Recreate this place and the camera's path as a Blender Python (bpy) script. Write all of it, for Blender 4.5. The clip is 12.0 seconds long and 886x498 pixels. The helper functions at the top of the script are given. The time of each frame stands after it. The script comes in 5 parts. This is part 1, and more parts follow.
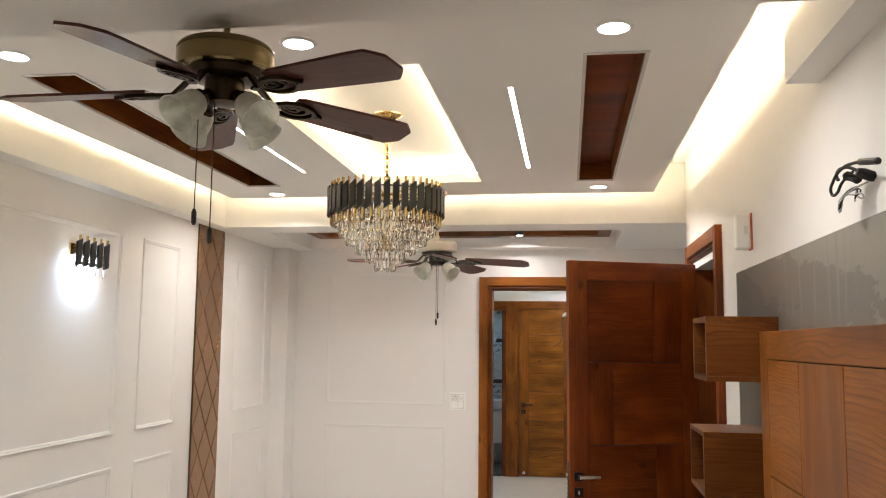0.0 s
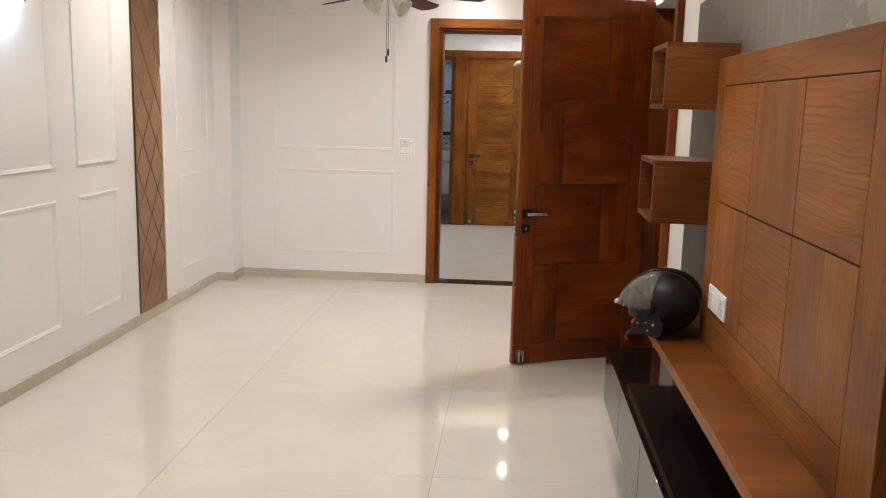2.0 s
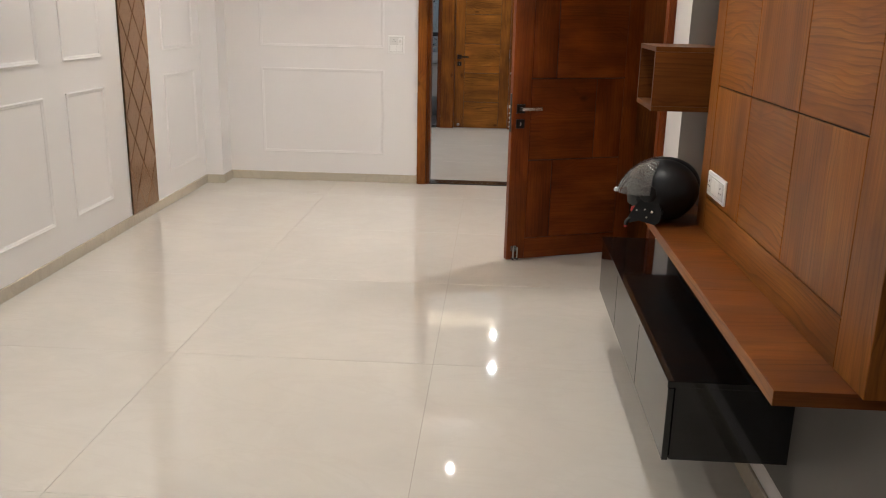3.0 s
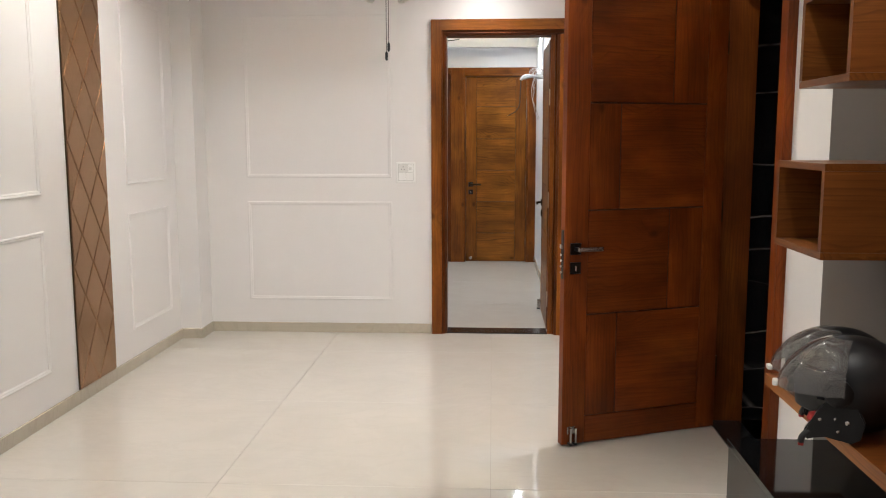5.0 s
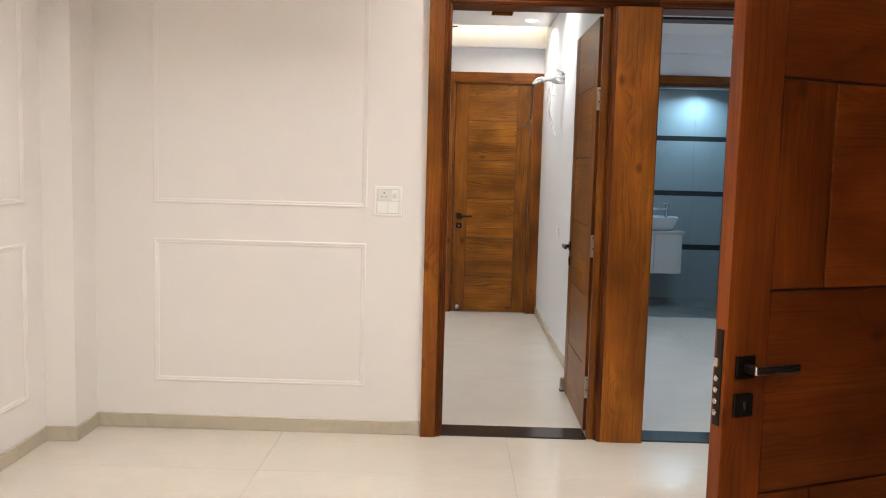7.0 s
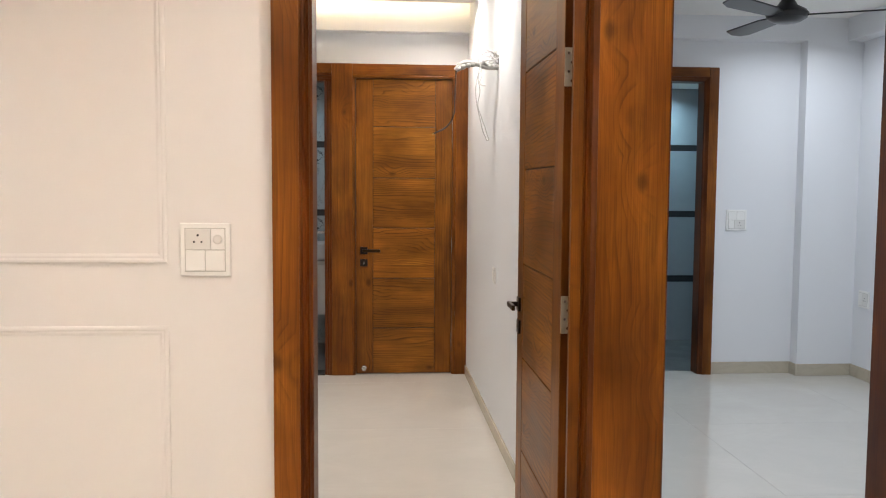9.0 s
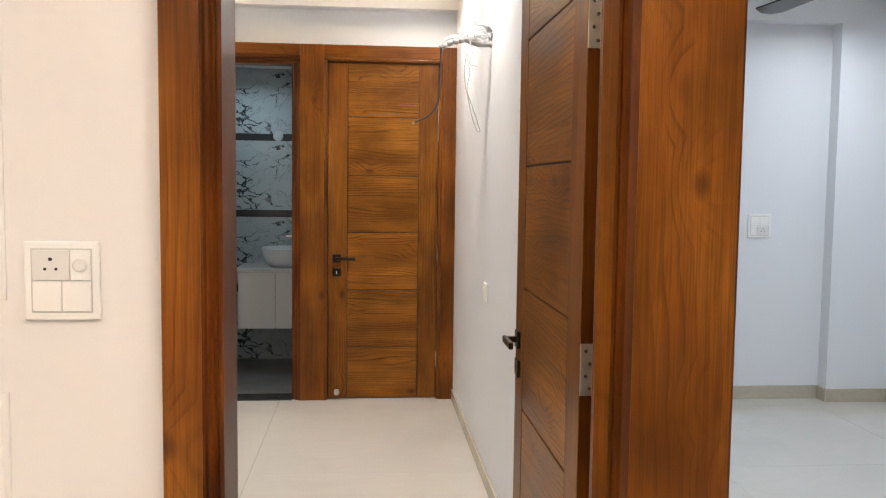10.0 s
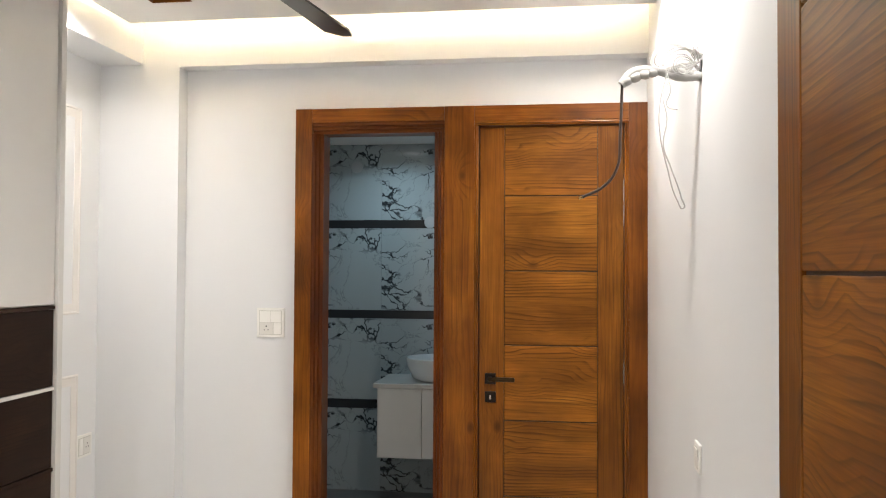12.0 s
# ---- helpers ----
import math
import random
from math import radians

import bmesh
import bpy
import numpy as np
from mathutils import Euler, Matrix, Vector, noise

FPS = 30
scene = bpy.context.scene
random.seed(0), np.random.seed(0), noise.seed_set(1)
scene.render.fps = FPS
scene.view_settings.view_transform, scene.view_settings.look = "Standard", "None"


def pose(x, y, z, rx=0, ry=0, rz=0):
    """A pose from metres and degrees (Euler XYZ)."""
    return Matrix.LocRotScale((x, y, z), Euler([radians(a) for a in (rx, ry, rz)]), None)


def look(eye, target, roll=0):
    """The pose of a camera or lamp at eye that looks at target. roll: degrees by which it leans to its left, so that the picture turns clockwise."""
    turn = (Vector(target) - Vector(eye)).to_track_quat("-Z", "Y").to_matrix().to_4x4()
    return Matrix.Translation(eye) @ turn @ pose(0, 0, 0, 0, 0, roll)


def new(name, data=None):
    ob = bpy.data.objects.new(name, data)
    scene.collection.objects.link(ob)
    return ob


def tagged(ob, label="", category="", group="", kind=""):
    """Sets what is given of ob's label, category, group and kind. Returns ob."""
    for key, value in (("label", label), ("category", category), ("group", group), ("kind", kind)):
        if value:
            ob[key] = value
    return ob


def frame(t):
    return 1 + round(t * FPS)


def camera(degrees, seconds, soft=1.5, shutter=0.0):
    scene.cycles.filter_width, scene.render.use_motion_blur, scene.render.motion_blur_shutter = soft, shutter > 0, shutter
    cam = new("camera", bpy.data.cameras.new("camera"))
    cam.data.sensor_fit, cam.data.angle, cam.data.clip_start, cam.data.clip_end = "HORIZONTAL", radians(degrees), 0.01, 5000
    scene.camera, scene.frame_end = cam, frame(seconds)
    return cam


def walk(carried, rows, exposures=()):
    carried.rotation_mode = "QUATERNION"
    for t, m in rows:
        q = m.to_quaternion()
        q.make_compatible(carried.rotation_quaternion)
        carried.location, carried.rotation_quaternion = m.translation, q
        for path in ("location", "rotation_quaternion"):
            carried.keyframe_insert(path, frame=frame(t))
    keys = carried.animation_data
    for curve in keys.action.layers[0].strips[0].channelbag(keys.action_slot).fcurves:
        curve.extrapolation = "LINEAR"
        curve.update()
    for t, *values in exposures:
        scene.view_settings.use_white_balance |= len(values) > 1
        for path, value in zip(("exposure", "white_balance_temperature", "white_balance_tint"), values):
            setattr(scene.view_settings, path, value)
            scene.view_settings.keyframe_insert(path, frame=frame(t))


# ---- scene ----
cam = camera(55.5, 12.0, soft=1.1)
PATH = [
    (0, (0.086, 0.484, 1.661), (-0.207, 2.45, 1.882), 0.6),
    (0.5, (0.067, 0.485, 1.633), (-0.18, 2.466, 1.752), 1.0),
    (1, (0.06, 0.491, 1.599), (-0.17, 2.478, 1.598), 1.2),
    (1.5, (0.05, 0.514, 1.566), (-0.145, 2.498, 1.408), 1.2),
    (2, (0.05, 0.554, 1.526), (-0.107, 2.519, 1.188), 1.4),
    (2.5, (0.019, 0.526, 1.485), (-0.091, 2.461, 0.991), 1.2),
    (2.7, (0.004, 0.516, 1.468), (-0.102, 2.437, 0.92), 1.2),
    (4.3, (-0.058, 1.1, 1.387), (-0.227, 3.058, 1.015), 1.4),
    (4.5, (-0.107, 1.309, 1.361), (-0.247, 3.28, 1.052), 2.1),
    (5, (-0.233, 1.684, 1.396), (-0.349, 3.664, 1.139), -0.1),
    (5.5, (-0.315, 2.183, 1.387), (-0.425, 4.169, 1.176), 1.0),
    (6, (-0.416, 2.644, 1.377), (-0.396, 4.632, 1.166), 1.1),
    (6.5, (-0.486, 3.108, 1.358), (-0.509, 5.096, 1.135), 0.3),
    (7, (-0.522, 3.568, 1.345), (-0.547, 5.558, 1.149), 1.5),
    (7.3, (-0.535, 3.861, 1.345), (-0.501, 5.851, 1.151), 0.1),
    (7.5, (-0.55, 4.031, 1.346), (-0.516, 6.02, 1.134), -0.9),
    (7.7, (-0.526, 4.232, 1.324), (-0.485, 6.224, 1.154), -0.7),
    (9.3, (-0.345, 5.544, 1.344), (-0.165, 7.531, 1.2), 0.9),
    (9.5, (-0.321, 5.68, 1.346), (-0.143, 7.666, 1.192), 1.6),
    (10, (-0.284, 6.066, 1.351), (-0.107, 8.052, 1.201), 0.7),
    (10.5, (-0.231, 6.42, 1.353), (-0.187, 8.415, 1.216), 0.9),
    (11, (-0.173, 6.755, 1.361), (-0.237, 8.748, 1.206), 2.5),
    (11.5, (-0.179, 7.06, 1.384), (-0.253, 9.059, 1.347), 1.0),
    (12, (-0.15, 7.297, 1.411), (-0.425, 9.277, 1.46), 0.3),
]
walk(cam, [(t, look(eye, target, roll)) for t, eye, target, roll in PATH], exposures=[(0, 0.22, 6050, 9), (1, 0.12, 6050, 9), (1.5, 0.44, 6050, 10), (2, 0.36, 6050, 10), (2.5, 0.17, 6020, 10), (4.5, 0.31, 5820, 8), (5.5, 0.34, 5920, 9), (6.5, 0.50, 6080, 10), (7.0, 0.50, 6200, 10), (7.5, 0.34, 6300, 10), (9.5, 0.58, 6650, 13), (10.5, 0.83, 6620, 11), (11, 1.1, 6520, 10), (11.5, 1.0, 6520, 10), (12, 0.74, 6520, 10)])

# ---- world and light levels ----
world = bpy.data.worlds.new("world")
scene.world = world
world.use_nodes = True
world.node_tree.nodes["Background"].inputs[0].default_value = (0.75, 0.85, 1.0, 1)
world.node_tree.nodes["Background"].inputs[1].default_value = 0.02

WARM, SOFT, COOL = (1.0, 0.80, 0.50), (1.0, 0.915, 0.825), (0.80, 0.90, 1.0)
COVE, DOWN, STRIP = 54.0, 16.0, 20.0


def lamp(name, x, y, z, watts, colour, size=0.08, spread=150):
    data = bpy.data.lights.new(name, "AREA")
    data.shape, data.size, data.energy, data.color, data.spread = "DISK", size, watts, colour, radians(spread)
    ob = new(name, data)
    ob.matrix_world = pose(x, y, z)
    return ob


# ---- materials ----
def material(name):
    mat = bpy.data.materials.new(name)
    mat.use_nodes = True
    return mat, mat.node_tree.nodes, mat.node_tree.links, mat.node_tree.nodes["Principled BSDF"]


def coords(nodes, links, scale, vary=0.0):
    tex = nodes.new("ShaderNodeTexCoord")
    out = tex.outputs["Object"]
    if vary:
        info, mul = nodes.new("ShaderNodeObjectInfo"), nodes.new("ShaderNodeMath")
        mul.operation, mul.inputs[1].default_value = "MULTIPLY", vary
        links.new(info.outputs["Random"], mul.inputs[0])
        add = nodes.new("ShaderNodeVectorMath")
        links.new(out, add.inputs[0])
        links.new(mul.outputs[0], add.inputs[1])
        out = add.outputs[0]
    m = nodes.new("ShaderNodeMapping")
    m.inputs["Scale"].default_value = scale
    links.new(out, m.inputs[0])
    return m.outputs[0]


def noise_tex(nodes, links, vec, scale, detail=4, rough=0.55, distort=0.0):
    n = nodes.new("ShaderNodeTexNoise")
    n.inputs["Scale"].default_value, n.inputs["Detail"].default_value = scale, detail
    n.inputs["Roughness"].default_value, n.inputs["Distortion"].default_value = rough, distort
    links.new(vec, n.inputs["Vector"])
    return n.outputs["Fac"]


def ramp(nodes, links, fac, stops):
    r = nodes.new("ShaderNodeValToRGB")
    while len(r.color_ramp.elements) < len(stops):
        r.color_ramp.elements.new(0.5)
    for e, (p, c) in zip(r.color_ramp.elements, stops):
        e.position, e.color = p, (*c, 1) if len(c) == 3 else c
    links.new(fac, r.inputs[0])
    return r.outputs[0]


def mix(nodes, links, fac, a, b, blend="MIX"):
    m = nodes.new("ShaderNodeMix")
    m.data_type, m.blend_type = "RGBA", blend
    for sock, v in ((m.inputs[0], fac), (m.inputs[6], a), (m.inputs[7], b)):
        if isinstance(v, (int, float)):
            sock.default_value = v
        elif isinstance(v, tuple):
            sock.default_value = (*v, 1)
        else:
            links.new(v, sock)
    return m.outputs[2]


def bump(nodes, links, bsdf, height, strength, distance=0.002):
    b = nodes.new("ShaderNodeBump")
    b.inputs["Strength"].default_value, b.inputs["Distance"].default_value = strength, distance
    links.new(height, b.inputs["Height"])
    links.new(b.outputs[0], bsdf.inputs["Normal"])


def plain(name, colour, rough=0.5, metal=0.0, coat=0.0, var=0.06):
    mat, nodes, links, b = material(name)
    v = noise_tex(nodes, links, coords(nodes, links, (1, 1, 1)), 9, 5)
    c2 = tuple(max(0, c * (1 - var * 2)) for c in colour)
    links.new(mix(nodes, links, v, colour, c2), b.inputs["Base Color"])
    b.inputs["Roughness"].default_value, b.inputs["Metallic"].default_value = rough, metal
    b.inputs["Coat Weight"].default_value = coat
    return mat


def paint(name, colour, rough=0.55):
    """Rolled emulsion: faint cloudy tone and roller stipple."""
    mat, nodes, links, b = material(name)
    vec = coords(nodes, links, (1, 1, 1))
    big = noise_tex(nodes, links, vec, 1.3, 4)
    links.new(mix(nodes, links, big, colour, tuple(c * 0.955 for c in colour)), b.inputs["Base Color"])
    b.inputs["Roughness"].default_value = rough
    bump(nodes, links, b, noise_tex(nodes, links, vec, 220, 3), 0.12, 0.001)
    return mat


def wood(name, axis, dark, mid, light, rough=0.40, coat=0.12, rings=0.5, density=46.0, wander=5.0, knots=1.0, fibres=0.5, blotch=0.25, tone=0.10):
    """Polished teak veneer, grain along the axis: growth lines that bend round knots, fine fibres, cloudy stain.
    density: growth lines in a metre; wander: how far they stray from straight."""
    mat, nodes, links, b = material(name)
    k = "xyz".index(axis)

    def calc(op, p, q=None, r=None):
        m = nodes.new("ShaderNodeMath")
        m.operation = op
        for sock, v in zip(m.inputs, (p, q, r)):
            if v is None:
                continue
            if isinstance(v, (int, float)):
                sock.default_value = v
            else:
                links.new(v, sock)
        return m.outputs[0]

    def grain(along, across):
        return coords(nodes, links, [along if n == k else across for n in range(3)], 13.7)

    sep = nodes.new("ShaderNodeSeparateXYZ")
    links.new(grain(1.0, 1.0), sep.inputs[0])
    u, v = [sep.outputs[n] for n in range(3) if n != k]
    across = calc("MULTIPLY_ADD", u, 0.93, v)
    stray = noise_tex(nodes, links, grain(0.9, 4.2), 1.0, 2.0, 0.45, 0.3)
    ripple = noise_tex(nodes, links, grain(7.0, 9.0), 1.0, 2.0, 0.5)
    vor = nodes.new("ShaderNodeTexVoronoi")
    vor.inputs["Scale"].default_value = 1.0
    links.new(grain(3.4, 5.6), vor.inputs["Vector"])
    swirl = ramp(nodes, links, vor.outputs["Distance"], [(0.0, (1, 1, 1)), (0.16, (0.55, 0.55, 0.55)), (0.42, (0, 0, 0))])
    eye = ramp(nodes, links, vor.outputs["Distance"], [(0.0, (1, 1, 1)), (0.05, (0.85, 0.85, 0.85)), (0.125, (0, 0, 0))])
    lines = calc("MULTIPLY_ADD", across, density, calc("MULTIPLY", stray, wander * 2.0))
    lines = calc("ADD", lines, calc("MULTIPLY", swirl, 3.2 * knots))
    lines = calc("ADD", lines, calc("MULTIPLY", ripple, 0.45))
    ring = ramp(nodes, links, calc("FRACT", lines), [(0.0, (0.0, 0.0, 0.0)), (0.58, (0.14, 0.14, 0.14)), (0.90, (1, 1, 1)), (1.0, (0.0, 0.0, 0.0))])
    come = ramp(nodes, links, noise_tex(nodes, links, grain(1.2, 16.0), 1.0, 3, 0.6), [(0.36, (0.04, 0.04, 0.04)), (0.64, (1, 1, 1))])
    ring = calc("MULTIPLY", calc("MULTIPLY", ring, come), rings)
    fib = noise_tex(nodes, links, grain(3.5, 240.0), 1.0, 4, 0.65)
    cloud = noise_tex(nodes, links, grain(1.6, 7.0), 1.0, 4, 0.55, 0.6)
    col = ramp(nodes, links, cloud, [(0.28, mix_rgb(dark, mid, 0.35)), (0.5, mid), (0.72, light)])
    col = mix(nodes, links, ramp(nodes, links, fib, [(0.36, (fibres,) * 3), (0.62, (0, 0, 0))]), col, mix_rgb(dark, mid, 0.3))
    streak = noise_tex(nodes, links, grain(1.1, 62.0), 1.0, 3, 0.6, 0.25)
    col = mix(nodes, links, calc("MULTIPLY", ramp(nodes, links, streak, [(0.50, (0, 0, 0)), (0.66, (1, 1, 1))]), rings * 0.34), col, tuple(c * 0.9 for c in dark))
    col = mix(nodes, links, ring, col, tuple(c * 0.45 for c in dark))
    col = mix(nodes, links, calc("MULTIPLY", eye, 0.65 * min(1.0, knots)), col, tuple(c * 0.28 for c in dark))
    stain = noise_tex(nodes, links, grain(2.2, 3.2), 1.0, 4, 0.5)
    lo, hi = 1 - blotch, 1 + blotch * 0.5
    col = mix(nodes, links, 1.0, col, ramp(nodes, links, stain, [(0.32, (lo, lo * 0.96, lo * 0.92)), (0.66, (hi, hi, hi))]), "MULTIPLY")
    info = nodes.new("ShaderNodeObjectInfo")
    each = ramp(nodes, links, info.outputs["Random"], [(0, (1 - tone,) * 3), (1, (1 + tone, 1 + tone * 0.9, 1 + tone * 0.7))])
    col = mix(nodes, links, 1.0, col, each, "MULTIPLY")
    links.new(col, b.inputs["Base Color"])
    links.new(ramp(nodes, links, stain, [(0.3, (rough * 0.85,) * 3), (0.7, (rough * 1.2,) * 3)]), b.inputs["Roughness"])
    b.inputs["Coat Weight"].default_value, b.inputs["Coat Roughness"].default_value = coat, 0.16
    b.inputs["Specular IOR Level"].default_value = 0.18
    bump(nodes, links, b, calc("MULTIPLY_ADD", fib, 0.6, ring), 0.14, 0.0008)
    return mat


def mix_rgb(p, q, f):
    return tuple(x + (y - x) * f for x, y in zip(p, q))


def tile(name, colour, vein, rough=0.07):
    """Polished vitrified tile: pale stone clouds and soft veins, with thin wiped dust in the gloss."""
    mat, nodes, links, b = material(name)
    vec = coords(nodes, links, (1, 1, 1), 31.0)
    cloud = noise_tex(nodes, links, vec, 2.2, 7, 0.6, 1.2)
    veins = noise_tex(nodes, links, coords(nodes, links, (0.9, 2.2, 1), 17.0), 1.4, 8, 0.62, 2.0)
    col = mix(nodes, links, ramp(nodes, links, cloud, [(0.3, (0, 0, 0)), (0.7, (1, 1, 1))]), colour, tuple(c * 0.93 for c in colour))
    col = mix(nodes, links, ramp(nodes, links, veins, [(0.46, (0, 0, 0)), (0.5, (0.45, 0.45, 0.45)), (0.54, (0, 0, 0))]), col, vein)
    links.new(col, b.inputs["Base Color"])
    rr = ramp(nodes, links, noise_tex(nodes, links, vec, 3.0, 5), [(0.3, (rough,) * 3), (0.75, (rough * 2.0,) * 3)])
    links.new(rr, b.inputs["Roughness"])
    b.inputs["Specular IOR Level"].default_value = 0.8
    return mat


def marble(name):
    """Pale blue-grey wall tile with thin grey veins and slanting clusters of dark broken veins."""
    mat, nodes, links, b = material(name)
    vec = coords(nodes, links, (1, 1, 1))
    warp = nodes.new("ShaderNodeTexNoise")
    warp.inputs["Scale"].default_value, warp.inputs["Detail"].default_value = 5.0, 6
    links.new(vec, warp.inputs["Vector"])
    add = nodes.new("ShaderNodeVectorMath")
    add.operation = "MULTIPLY_ADD"
    links.new(warp.outputs["Color"], add.inputs[0])
    add.inputs[1].default_value = (0.30, 0.30, 0.30)
    links.new(vec, add.inputs[2])
    slant = nodes.new("ShaderNodeMapping")
    slant.inputs["Rotation"].default_value = (0, radians(32), 0)
    slant.inputs["Scale"].default_value = (7.0, 7.0, 13.0)
    links.new(add.outputs[0], slant.inputs[0])
    vor = nodes.new("ShaderNodeTexVoronoi")
    vor.feature, vor.inputs["Scale"].default_value = "DISTANCE_TO_EDGE", 1.0
    links.new(slant.outputs[0], vor.inputs["Vector"])
    thick = noise_tex(nodes, links, vec, 14, 3, 0.6)
    edge = nodes.new("ShaderNodeMath")
    edge.operation = "DIVIDE"
    links.new(vor.outputs["Distance"], edge.inputs[0])
    links.new(ramp(nodes, links, thick, [(0.35, (0.22, 0.22, 0.22)), (0.70, (1, 1, 1))]), edge.inputs[1])
    line = ramp(nodes, links, edge.outputs[0], [(0.0, (1, 1, 1)), (0.05, (0.85, 0.85, 0.85)), (0.10, (0, 0, 0))])
    patch = nodes.new("ShaderNodeMapping")
    patch.inputs["Rotation"].default_value = (0, radians(32), 0)
    patch.inputs["Scale"].default_value = (2.2, 2.2, 4.6)
    patch.inputs["Location"].default_value = (0.55, 0.0, 0.35)
    links.new(vec, patch.inputs[0])
    gate = ramp(nodes, links, noise_tex(nodes, links, patch.outputs[0], 1.0, 3, 0.55, 0.5), [(0.485, (0, 0, 0)), (0.565, (1, 1, 1))])
    thin = ramp(nodes, links, noise_tex(nodes, links, vec, 2.3, 6, 0.6, 1.2), [(0.492, (0, 0, 0)), (0.5, (0.5, 0.5, 0.5)), (0.508, (0, 0, 0))])
    cloud = noise_tex(nodes, links, vec, 3.0, 5)
    col = mix(nodes, links, cloud, (0.46, 0.51, 0.525), (0.39, 0.44, 0.455))
    col = mix(nodes, links, thin, col, (0.14, 0.15, 0.16))
    col = mix(nodes, links, mix(nodes, links, 1.0, line, gate, "MULTIPLY"), col, (0.025, 0.027, 0.030))
    links.new(col, b.inputs["Base Color"])
    b.inputs["Roughness"].default_value = 0.10
    return mat


def black_marble(name):
    """Polished black stone with sparse thin pale veins, long and nearly level, and a few fine branches."""
    mat, nodes, links, b = material(name)
    vec = coords(nodes, links, (1, 1, 1))
    warp = nodes.new("ShaderNodeTexNoise")
    warp.inputs["Scale"].default_value, warp.inputs["Detail"].default_value = 2.4, 5
    links.new(vec, warp.inputs["Vector"])
    add = nodes.new("ShaderNodeVectorMath")
    add.operation = "MULTIPLY_ADD"
    links.new(warp.outputs["Color"], add.inputs[0])
    add.inputs[1].default_value = (0.10, 0.10, 0.07)
    links.new(vec, add.inputs[2])
    squash = nodes.new("ShaderNodeMapping")
    squash.inputs["Scale"].default_value = (0.55, 0.55, 3.4)
    links.new(add.outputs[0], squash.inputs[0])
    vor = nodes.new("ShaderNodeTexVoronoi")
    vor.feature, vor.inputs["Scale"].default_value = "DISTANCE_TO_EDGE", 1.0
    links.new(squash.outputs[0], vor.inputs["Vector"])
    line = ramp(nodes, links, vor.outputs["Distance"], [(0.0, (1, 1, 1)), (0.006, (0.5, 0.5, 0.5)), (0.013, (0, 0, 0))])
    gate = ramp(nodes, links, noise_tex(nodes, links, vec, 2.0, 4, 0.6), [(0.40, (0.06, 0.06, 0.06)), (0.62, (1, 1, 1))])
    links.new(mix(nodes, links, mix(nodes, links, 1.0, line, gate, "MULTIPLY"), (0.008, 0.008, 0.008), (0.34, 0.31, 0.27)), b.inputs["Base Color"])
    b.inputs["Roughness"].default_value = 0.1
    return mat


def speckled(name, base, fleck, rough=0.15, scale=160):
    mat, nodes, links, b = material(name)
    v = noise_tex(nodes, links, coords(nodes, links, (1, 1, 1)), scale, 3, 0.7)
    links.new(ramp(nodes, links, v, [(0.56, base), (0.66, fleck)]), b.inputs["Base Color"])
    b.inputs["Roughness"].default_value = rough
    return mat


